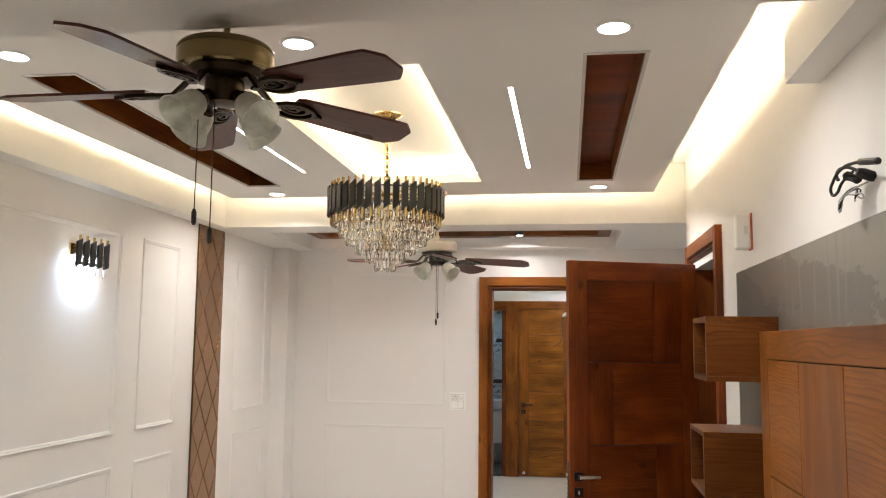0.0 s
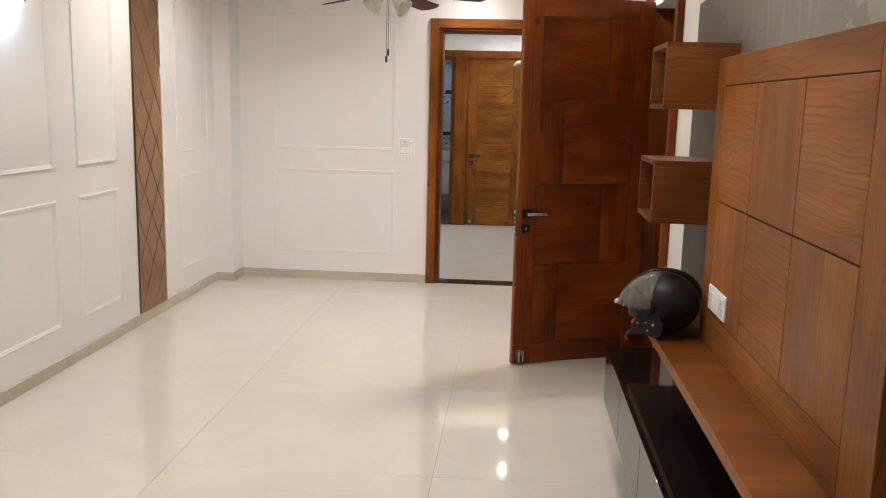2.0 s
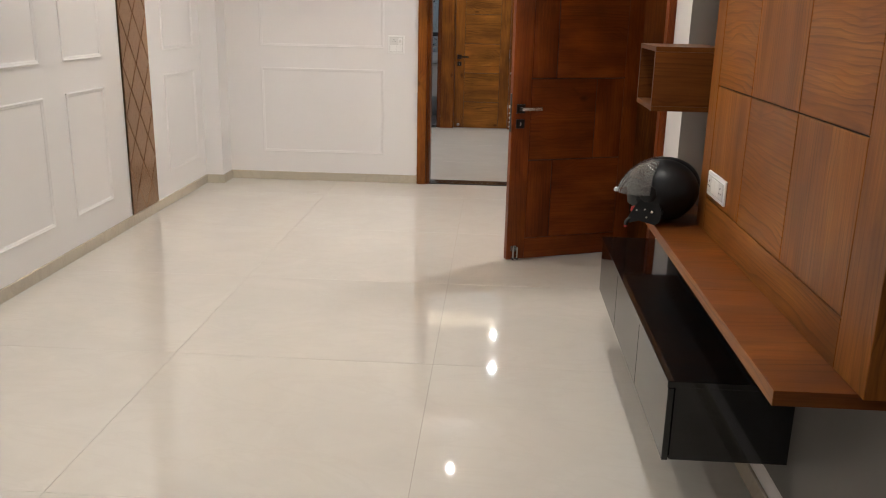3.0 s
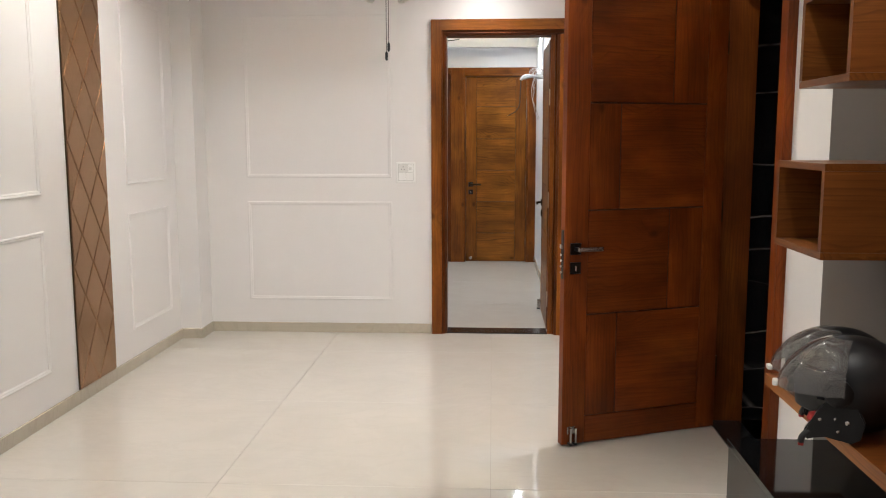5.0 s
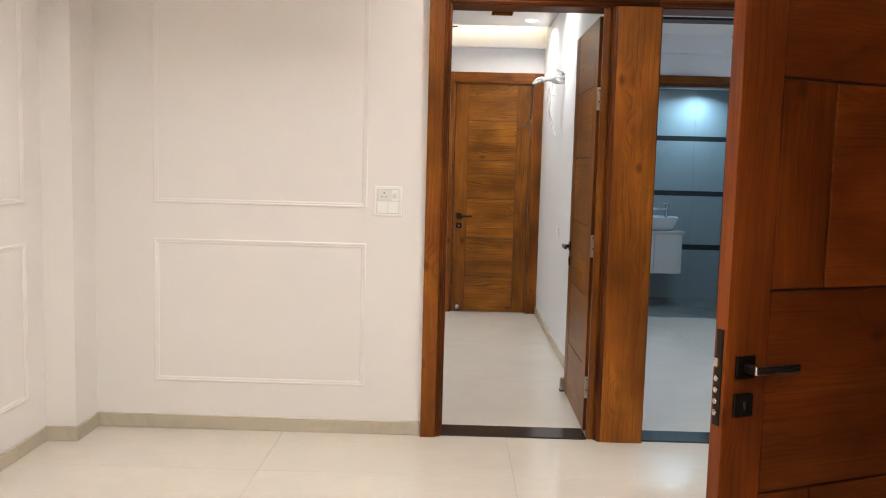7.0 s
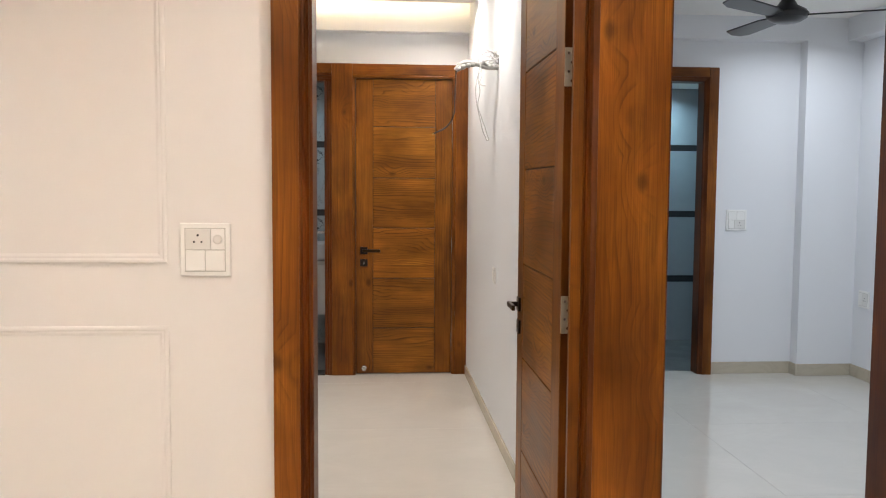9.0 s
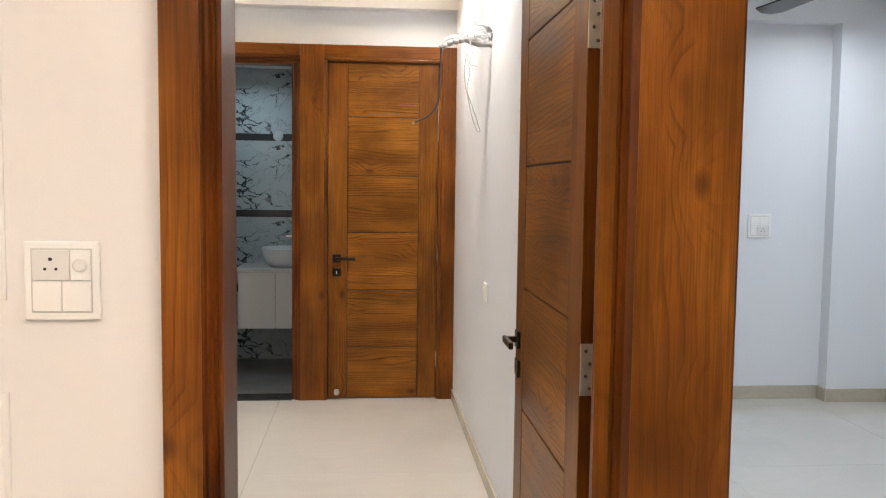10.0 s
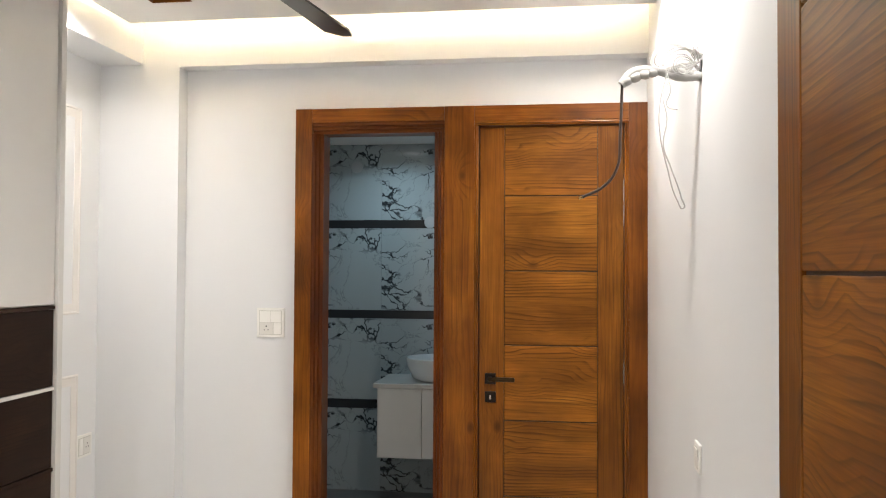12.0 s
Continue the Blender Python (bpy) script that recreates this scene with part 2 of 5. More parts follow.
def grey_screed(name):
    """Grey laminate backing with pale adhesive smears and drips along its upper part."""
    mat, nodes, links, b = material(name)
    vec = coords(nodes, links, (1, 1, 1))
    cloud = noise_tex(nodes, links, vec, 2.5, 5)
    col = mix(nodes, links, cloud, (0.102, 0.092, 0.082), (0.125, 0.113, 0.101))
    sep = nodes.new("ShaderNodeSeparateXYZ")
    links.new(vec, sep.inputs[0])

    def span(axis, a, b):
        m = nodes.new("ShaderNodeMapRange")
        m.inputs["From Min"].default_value, m.inputs["From Max"].default_value = a, b
        links.new(sep.outputs[axis], m.inputs["Value"])
        return m.outputs[0]

    def total(*socks):
        out = socks[0]
        for s in socks[1:]:
            m = nodes.new("ShaderNodeMath")
            links.new(out, m.inputs[0])
            links.new(s, m.inputs[1])
            out = m.outputs[0]
        return out

    patch = noise_tex(nodes, links, coords(nodes, links, (1, 3.0, 7.5)), 1.0, 6, 0.6)
    smear = ramp(nodes, links, total(patch, span("Z", 1.70, 2.30), span("Y", 4.3, 2.3)), [(0.98, (0, 0, 0)), (1.0, (1, 1, 1))])
    smear = mix(nodes, links, 1.0, smear, span("Z", 1.45, 1.65), "MULTIPLY")
    col = mix(nodes, links, smear, col, (0.150, 0.138, 0.124))
    fine = noise_tex(nodes, links, coords(nodes, links, (1, 4.0, 9.0)), 1.3, 6, 0.65)
    m = nodes.new("ShaderNodeMath")
    m.operation, m.inputs[1].default_value = "MULTIPLY", 0.5
    links.new(total(fine, span("Z", 1.84, 2.05), span("Y", 4.1, 2.7)), m.inputs[0])
    top = ramp(nodes, links, m.outputs[0], [(0.735, (0, 0, 0)), (0.745, (1, 1, 1))])
    top = mix(nodes, links, 1.0, top, span("Z", 1.45, 1.65), "MULTIPLY")
    col = mix(nodes, links, top, col, (0.225, 0.21, 0.185))
    streak = noise_tex(nodes, links, coords(nodes, links, (1, 26, 2.2)), 1.0, 4, 0.6)
    d1 = nodes.new("ShaderNodeMath")
    d1.operation = "MULTIPLY"
    links.new(span("Y", 3.75, 3.45), d1.inputs[0])
    links.new(span("Y", 2.75, 3.0), d1.inputs[1])
    d2 = nodes.new("ShaderNodeMath")
    d2.operation = "MULTIPLY"
    links.new(d1.outputs[0], d2.inputs[0])
    links.new(span("Z", 1.70, 1.80), d2.inputs[1])
    drips = mix(nodes, links, 1.0, ramp(nodes, links, streak, [(0.56, (0, 0, 0)), (0.60, (1, 1, 1))]), d2.outputs[0], "MULTIPLY")
    col = mix(nodes, links, drips, col, (0.195, 0.182, 0.165))
    links.new(col, b.inputs["Base Color"])
    b.inputs["Roughness"].default_value = 0.38
    return mat


def alabaster(name):
    """Marbled white glass that lets light through."""
    mat, nodes, links, b = material(name)
    swirl = noise_tex(nodes, links, coords(nodes, links, (1, 1, 1), 3.0), 22, 5, 0.55, 1.5)
    col = ramp(nodes, links, swirl, [(0.3, (0.70, 0.69, 0.62)), (0.65, (0.90, 0.89, 0.83))])
    links.new(col, b.inputs["Base Color"])
    b.inputs["Roughness"].default_value = 0.2
    t, m = nodes.new("ShaderNodeBsdfTranslucent"), nodes.new("ShaderNodeMixShader")
    links.new(col, t.inputs["Color"])
    m.inputs[0].default_value = 0.5
    links.new(b.outputs[0], m.inputs[1])
    links.new(t.outputs[0], m.inputs[2])
    links.new(m.outputs[0], nodes["Material Output"].inputs["Surface"])
    return mat


def glow(name, colour, strength):
    mat = bpy.data.materials.new(name)
    mat.use_nodes = True
    nodes, links = mat.node_tree.nodes, mat.node_tree.links
    nodes.clear()
    e, o = nodes.new("ShaderNodeEmission"), nodes.new("ShaderNodeOutputMaterial")
    e.inputs[0].default_value, e.inputs[1].default_value = (*colour, 1), strength
    links.new(e.outputs[0], o.inputs[0])
    return mat


def glass(name, colour=(1, 1, 1), rough=0.0, ior=1.5):
    mat, nodes, links, b = material(name)
    b.inputs["Base Color"].default_value = (*colour, 1)
    b.inputs["Transmission Weight"].default_value, b.inputs["Roughness"].default_value, b.inputs["IOR"].default_value = 1.0, rough, ior
    return mat


WHITE = paint("white_emulsion", (0.80, 0.775, 0.755))
WHITE_COOL = paint("white_emulsion_bedroom", (0.78, 0.79, 0.81))
CEIL = paint("ceiling_white", (0.86, 0.84, 0.81), 0.7)
TD, TM, TL = (0.095, 0.024, 0.003), (0.245, 0.078, 0.0085), (0.37, 0.138, 0.017)
TEAK_Z = wood("teak_upright", "z", (0.085, 0.020, 0.0020), (0.222, 0.069, 0.0060), (0.340, 0.124, 0.0120), rings=0.44, density=44.0, wander=2.4, knots=1.0, fibres=0.65, blotch=0.52)
TEAK_X = wood("teak_level", "x", (0.085, 0.020, 0.0020), (0.222, 0.069, 0.0060), (0.340, 0.124, 0.0120), rings=0.44, density=44.0, wander=2.4, knots=1.0, fibres=0.65, blotch=0.52)
TEAK_Y = wood("teak_level_along", "y", TD, TM, TL)
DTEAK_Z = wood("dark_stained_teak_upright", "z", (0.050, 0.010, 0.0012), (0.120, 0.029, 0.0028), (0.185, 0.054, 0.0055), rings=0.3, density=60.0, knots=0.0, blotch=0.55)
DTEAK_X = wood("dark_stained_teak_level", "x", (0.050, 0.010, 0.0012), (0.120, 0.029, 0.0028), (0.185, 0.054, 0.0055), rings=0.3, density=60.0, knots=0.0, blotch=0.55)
GTEAK_Z = wood("golden_teak_upright", "z", (0.080, 0.023, 0.0022), (0.215, 0.072, 0.0066), (0.330, 0.128, 0.0130), rings=0.62, density=54.0, wander=3.0, fibres=0.65, blotch=0.46)
GTEAK_X = wood("golden_teak_level", "x", (0.085, 0.025, 0.0024), (0.280, 0.101, 0.0096), (0.395, 0.162, 0.0170), rings=0.82, density=56.0, wander=4.5, fibres=0.65, blotch=0.38)
RD, RM, RL = (0.060, 0.011, 0.0014), (0.182, 0.038, 0.0046), (0.262, 0.062, 0.0076)
RED_Z = wood("red_teak_upright", "z", RD, RM, RL, rings=0.32, density=48.0, wander=3.0, blotch=0.42)
RED_X = wood("red_teak_level", "x", RD, RM, RL, rings=0.34, density=48.0, wander=4.5, blotch=0.44)
UD, UM, UL = (0.100, 0.030, 0.0045), (0.265, 0.092, 0.0145), (0.350, 0.135, 0.0245)
BOX_X = wood("box_teak_across", "x", (0.070, 0.020, 0.0035), (0.150, 0.048, 0.0085), (0.215, 0.075, 0.0145), rings=0.5, density=50.0)
BOX_Y = wood("box_teak_level", "y", (0.070, 0.020, 0.0035), (0.160, 0.053, 0.0095), (0.225, 0.080, 0.0160), rings=0.5, density=50.0)
UNIT_Z = wood("unit_teak_upright", "z", UD, UM, UL, rings=0.52, density=52.0, wander=3.5, knots=0.4)
UNIT_Y = wood("unit_teak_level", "y", UD, UM, UL, rings=0.56, density=52.0, wander=6.0, knots=0.4)
UNIT_X = wood("unit_teak_across", "x", (0.075, 0.020, 0.0030), (0.185, 0.055, 0.0090), (0.260, 0.085, 0.0150), rings=0.5, density=30.0, wander=5.0, knots=0.3, blotch=0.4)
GROOVE = plain("dark_groove", (0.030, 0.010, 0.003), 0.6)
WALNUT = wood("dark_walnut", "y", (0.012, 0.006, 0.004), (0.026, 0.013, 0.008), (0.045, 0.022, 0.013))
BLADE = wood("fan_blade_rosewood", "x", (0.060, 0.018, 0.012), (0.105, 0.034, 0.024), (0.14, 0.050, 0.036), 0.3)
TILE = tile("floor_tile", (0.62, 0.580, 0.510), (0.57, 0.53, 0.46), 0.028)
TILE_BED = tile("bedroom_tile", (0.60, 0.57, 0.515), (0.56, 0.53, 0.475), 0.06)
TILE_BATH = tile("bath_tile", (0.13, 0.127, 0.123), (0.12, 0.12, 0.12), 0.3)
GROUT = plain("grout", (0.36, 0.325, 0.27), 0.8)
SKIRT = tile("skirting_tile", (0.52, 0.46, 0.36), (0.42, 0.37, 0.29), 0.12)
MARBLE = marble("veined_marble")
BAND = plain("dark_band_tile", (0.035, 0.033, 0.034), 0.25)
NERO = black_marble("black_marble")
GRANITE = speckled("black_granite", (0.012, 0.012, 0.013), (0.10, 0.10, 0.10))
GREY = grey_screed("grey_laminate")
BRONZE_MIRROR = plain("bronze_mirror", (0.31, 0.175, 0.088), 0.22, 0.78, var=0.04)
BLACK_GLOSS = plain("black_gloss", (0.006, 0.006, 0.006), 0.06)
BLACK = plain("black_satin", (0.012, 0.012, 0.013), 0.30)
HELMET = plain("black_helmet_shell", (0.006, 0.006, 0.0065), 0.42)
HELMET.node_tree.nodes["Principled BSDF"].inputs["Specular IOR Level"].default_value = 0.32
BLACK_MATT = plain("black_rubber", (0.018, 0.018, 0.018), 0.7)
BRASS = plain("antique_brass", (0.235, 0.175, 0.080), 0.22, 1.0)
DARK_BRASS = plain("dark_bronze", (0.06, 0.042, 0.025), 0.3, 1.0)
NICKEL = plain("brushed_nickel", (0.66, 0.60, 0.50), 0.38, 0.85)
GOLD = plain("polished_gold", (0.74, 0.53, 0.22), 0.18, 1.0)
STEEL = plain("steel", (0.62, 0.60, 0.57), 0.25, 1.0)
BLACKENED = plain("blackened_handle", (0.030, 0.024, 0.020), 0.28, 0.8)
PLASTIC = plain("white_plastic", (0.87, 0.865, 0.84), 0.3, var=0.02)
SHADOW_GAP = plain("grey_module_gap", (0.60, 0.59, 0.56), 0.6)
PLASTIC_GREY = plain("grey_plastic_key", (0.74, 0.73, 0.70), 0.35, var=0.02)
COVER = plain("pale_cover_plastic", (0.50, 0.53, 0.54), 0.35, var=0.02)
ORANGE = plain("orange_plastic", (0.62, 0.10, 0.03), 0.4)
CERAMIC = plain("white_ceramic", (0.82, 0.83, 0.84), 0.08, 0, 0.4, var=0.01)
LAMINATE = plain("white_laminate", (0.72, 0.715, 0.70), 0.25, var=0.02)
COUNTER = plain("pale_stone_top", (0.62, 0.62, 0.60), 0.2)
TAPE = plain("grey_insulating_tape", (0.42, 0.41, 0.39), 0.45, var=0.25)
WIRE_GREY = plain("grey_wire", (0.45, 0.45, 0.44), 0.5)
WIRE_BROWN = plain("brown_cable", (0.035, 0.018, 0.012), 0.45)
SHADE = alabaster("alabaster_glass")
CRYSTAL = glass("crystal", (1.0, 0.99, 0.96))
VISOR = plain("smoked_visor", (0.20, 0.19, 0.18), 0.12, 0, 1.0, var=0.25)
VISOR.node_tree.nodes["Principled BSDF"].inputs["Alpha"].default_value = 0.62
GLOW_TRAY_FILL = glow("tray_fill_glow", SOFT, 55.0)
RED_LINING = plain("red_padding", (0.30, 0.02, 0.015), 0.8)
GLOW_WARM = glow("led_cove_warm", WARM, COVE)
GLOW_DOWN = glow("downlight_glow", (1.0, 0.97, 0.92), DOWN)
GLOW_STRIP = glow("profile_light_glow", (1.0, 0.96, 0.90), STRIP)
GLOW_COOL = glow("sconce_glow", (0.85, 0.93, 1.0), 14.0)


# ---- building helpers ----
def add_box(bm, x0, x1, y0, y1, z0, z1, bevel=0.0):
    vs = [bm.verts.new(p) for p in ((x0, y0, z0), (x1, y0, z0), (x1, y1, z0), (x0, y1, z0), (x0, y0, z1), (x1, y0, z1), (x1, y1, z1), (x0, y1, z1))]
    fs = [bm.faces.new([vs[i] for i in q]) for q in ((3, 2, 1, 0), (4, 5, 6, 7), (0, 1, 5, 4), (1, 2, 6, 5), (2, 3, 7, 6), (3, 0, 4, 7))]
    if bevel:
        edges = {e for f in fs for e in f.edges}
        bmesh.ops.bevel(bm, geom=list(edges), offset=bevel, segments=2, affect="EDGES", profile=0.5)


def box(*args, bevel=0.0):
    bm = bmesh.new()
    add_box(bm, *args, bevel=bevel)
    return bm


def boxes(*rows, bevel=0.0):
    bm = bmesh.new()
    for r in rows:
        add_box(bm, *r, bevel=bevel)
    return bm


def add_lathe(bm, profile, seg=24, m=None):
    """Turns (radius, z) pairs about z."""
    rings = []
    for r, z in profile:
        rings.append([bm.verts.new((m or Matrix()) @ Vector((r * math.cos(2 * math.pi * i / seg), r * math.sin(2 * math.pi * i / seg), z))) for i in range(seg)])
    for a, b in zip(rings, rings[1:]):
        for i in range(seg):
            bm.faces.new((a[i], a[(i + 1) % seg], b[(i + 1) % seg], b[i]))
    for ring, flip in ((rings[0], True), (rings[-1], False)):
        bm.faces.new(ring[::-1] if flip else ring)


def lathe(profile, seg=24, m=None):
    bm = bmesh.new()
    add_lathe(bm, profile, seg, m)
    return bm


def add_prism(bm, pts, place, a, b):
    """A closed outline (u, v) drawn from depth a to b; place(u, v, w) gives the corner."""
    lo, hi = [bm.verts.new(place(u, v, a)) for u, v in pts], [bm.verts.new(place(u, v, b)) for u, v in pts]
    n = len(pts)
    for i in range(n):
        bm.faces.new((lo[i], lo[(i + 1) % n], hi[(i + 1) % n], hi[i]))
    bm.faces.new(lo[::-1])
    bm.faces.new(hi)


def finish(bm, name, mat, smooth=False):
    bmesh.ops.recalc_face_normals(bm, faces=bm.faces)
    me = bpy.data.meshes.new(name)
    bm.to_mesh(me)
    bm.free()
    me.materials.append(mat)
    if smooth:
        me.shade_smooth()
        me.set_sharp_from_angle(angle=radians(38))
    return me


def part(name, bm, mat, parent=None, label="", smooth=False, m=None):
    ob = new(name, finish(bm, name, mat, smooth))
    ob.parent = parent
    if m is not None:
        ob.matrix_basis = m
    return tagged(ob, label)


def thing(name, label, category, m=None, group="", kind=""):
    ob = new(name)
    ob.empty_display_size = 0.1
    if m is not None:
        ob.matrix_basis = m
    return tagged(ob, label, category, group, kind)


def setting(name, bm, mat, label="", category=""):
    return tagged(part(name, bm, mat), label, category, kind="structure")


def tube(name, pts, radius, mat, parent=None, label="", res=6):
    cu = bpy.data.curves.new(name, "CURVE")
    cu.dimensions, cu.bevel_depth, cu.bevel_resolution, cu.resolution_u = "3D", radius, 2, res
    sp = cu.splines.new("BEZIER")
    sp.bezier_points.add(len(pts) - 1)
    for p, co in zip(sp.bezier_points, pts):
        p.co, p.handle_left_type, p.handle_right_type = co, "AUTO", "AUTO"
    cu.use_fill_caps = True
    tmp = bpy.data.objects.new(name, cu)
    scene.collection.objects.link(tmp)
    me = bpy.data.meshes.new_from_object(tmp.evaluated_get(bpy.context.evaluated_depsgraph_get()))
    bpy.data.objects.remove(tmp)
    me.materials.clear()
    me.materials.append(mat)
    me.shade_smooth()
    ob = new(name, me)
    ob.parent = parent
    return tagged(ob, label)


# ---- plan ----
LX, RX, FY, BY = -2.435, 0.850, 7.68, -2.2  # hall: side walls, far wall, wall behind
BEAM_Z, FC_Z, SLAB_Z = 2.46, 2.62, 2.86
AY, AXL, AXR = 11.345, -2.45, 0.255  # first bedroom: far wall, side walls
WB = 7.83  # bedroom side of the wall between
BXL, BXR, BFY = 0.36, 3.05, 11.24  # second bedroom

# ---- hall shell ----
setting("floor_bed", boxes((-2.7, 3.4, BY - 0.2, 13.2, -0.12, -0.006)), GROUT, "cement bed under the floor tiles", "floor")
setting("wall_left", boxes((LX - 0.15, LX, BY, FY + 0.15, 0, SLAB_Z)), WHITE, "white painted wall with raised moulding panels", "wall")
setting("wall_back", boxes((LX - 0.15, RX + 0.15, BY - 0.15, BY, 0, SLAB_Z)), WHITE, "plain white painted wall", "wall")
D2A, D2B = 4.93, 5.81
setting("wall_right", boxes((RX, RX + 0.15, BY, D2A - 0.02, 0, SLAB_Z), (RX, RX + 0.15, D2A - 0.02, D2B + 0.02, 2.12, SLAB_Z), (RX, RX + 0.15, D2B + 0.02, 6.09, 0, SLAB_Z)), WHITE, "white painted wall with the entrance doorway", "wall")
setting("wall_recess", boxes((RX + 0.15, 1.40, 5.97, 6.09, 0, SLAB_Z), (1.40, 1.52, 5.97, FY + 0.15, 0, SLAB_Z)), WHITE, "white painted wall of the recess behind the entrance door", "wall")
setting("wall_far", boxes((LX, -0.65, FY, WB, 0, SLAB_Z), (-0.65, 0.26, FY, WB, 2.13, SLAB_Z), (0.235, 0.40, FY + 0.01, WB - 0.01, 0, 2.13), (0.26, 0.36, FY, WB, 2.13, SLAB_Z), (0.36, 1.19, FY, WB, 2.13, SLAB_Z), (1.19, 1.40, FY, WB, 0, SLAB_Z)), WHITE, "white painted wall with moulding panels and two bedroom doorways", "wall")
setting("pillar", boxes((LX, -2.29, 7.44, FY, 0, BEAM_Z)), WHITE, "white painted corner pillar", "pillar")
setting("ceiling_slab", boxes((-2.7, 3.4, BY - 0.2, 13.2, SLAB_Z, SLAB_Z + 0.12)), CEIL, "white slab above the false ceiling", "ceiling")
setting("beam_near", boxes((LX, RX, BY, 2.47, BEAM_Z, SLAB_Z)), CEIL, "white plastered lower ceiling of the entry side", "ceiling")
setting("beam_left", boxes((LX, -2.32, 2.47, 6.13, BEAM_Z, SLAB_Z)), CEIL, "white plastered beam along the wall", "beam")
setting("beam_right", boxes((0.75, RX, 2.47, 3.12, BEAM_Z, SLAB_Z)), CEIL, "white plastered beam stub", "beam")
# lower ceiling beyond the cross beam, with a tray in it
tx0, tx1, ty0, ty1 = -2.12, 0.475, 6.46, 7.50
setting("ceiling_low", boxes((LX, 1.40, 6.13, ty0, BEAM_Z, SLAB_Z), (LX, 1.40, ty1, FY, BEAM_Z, SLAB_Z), (LX, tx0, ty0, ty1, BEAM_Z, SLAB_Z), (tx1, 1.40, ty0, ty1, BEAM_Z, SLAB_Z), (tx0, tx1, ty0, ty1, BEAM_Z + 0.12, SLAB_Z)), CEIL, "white lower ceiling with a shallow tray", "ceiling")
strip = thing("tray_trim", "teak strip lining the ceiling tray", "trim", kind="structure")
for nm, b, mt in (("rail", (tx0 + 0.2, tx1 - 0.05, ty1 - 0.16, ty1 - 0.06, BEAM_Z + 0.075, BEAM_Z + 0.119), TEAK_X), ("rail", (tx0 + 0.2, tx1 - 0.05, ty0 + 0.06, ty0 + 0.16, BEAM_Z + 0.075, BEAM_Z + 0.119), TEAK_X),
                  ("rail", (tx0 + 0.1, tx0 + 0.2, ty0 + 0.06, ty1 - 0.06, BEAM_Z + 0.075, BEAM_Z + 0.119), TEAK_Y), ("rail", (tx1 - 0.15, tx1 - 0.05, ty0 + 0.16, ty1 - 0.16, BEAM_Z + 0.074, BEAM_Z + 0.118), TEAK_Y)):
    part(nm, box(*b, bevel=0.003), mt, strip)

# floating false ceiling with a tray, two timber insets, two light slots
FX0, FX1, FYA, FYB = -2.17, 0.625, 2.47, 5.86
holes = [(-1.12, -0.42, 3.27, 5.43), (0.153, 0.346, 3.234, 5.427), (-1.88, -1.685, 3.234, 5.427), (-0.134, -0.114, 3.575, 5.06), (-1.410, -1.390, 3.575, 5.06)]
bm = bmesh.new()
xs = sorted({FX0, FX1, *[h[0] for h in holes], *[h[1] for h in holes]})
ys = sorted({FYA, FYB, *[h[2] for h in holes], *[h[3] for h in holes]})
for xa, xb in zip(xs, xs[1:]):
    for ya, yb in zip(ys, ys[1:]):
        cx, cy = (xa + xb) / 2, (ya + yb) / 2
        if not any(h[0] < cx < h[1] and h[2] < cy < h[3] for h in holes):
            add_box(bm, xa, xb, ya, yb, FC_Z, FC_Z + 0.05)
bmesh.ops.remove_doubles(bm, verts=bm.verts, dist=1e-5)
setting("ceiling_false", bm, CEIL, "floating white false ceiling with cove lighting", "ceiling")
setting("ceiling_tray", boxes((-1.32, -0.22, 3.07, 5.63, 2.745, 2.775), (-1.32, -1.27, 3.07, 5.63, FC_Z + 0.05, 2.745), (-0.27, -0.22, 3.07, 5.63, FC_Z + 0.05, 2.745), (-1.27, -0.27, 3.07, 3.12, FC_Z + 0.05, 2.745), (-1.27, -0.27, 5.58, 5.63, FC_Z + 0.05, 2.745)), CEIL, "white recessed ceiling tray lit round its edge", "ceiling")


def led(name, *bx):
    return tagged(part(name, box(*bx), GLOW_WARM), "warm white concealed cove light strip", "light strip", "cove light strips")


lz = FC_Z + 0.055
led("led_strip", FX0 + 0.02, FX1 - 0.02, FYB - 0.05, FYB - 0.035, lz, lz + 0.012)
led("led_strip", FX1 - 0.05, FX1 - 0.035, FYA + 0.05, FYB - 0.08, lz, lz + 0.012)
led("led_strip", FX0 + 0.035, FX0 + 0.05, FYA + 0.05, FYB - 0.08, lz, lz + 0.012)
led("led_strip", -1.18, -1.165, 3.27, 5.43, lz, lz + 0.012)
led("led_strip", -0.375, -0.36, 3.27, 5.43, lz, lz + 0.012)
led("led_strip", -1.12, -0.42, 5.475, 5.49, lz, lz + 0.012)
led("led_strip", -1.12, -0.42, 3.21, 3.225, lz, lz + 0.012)

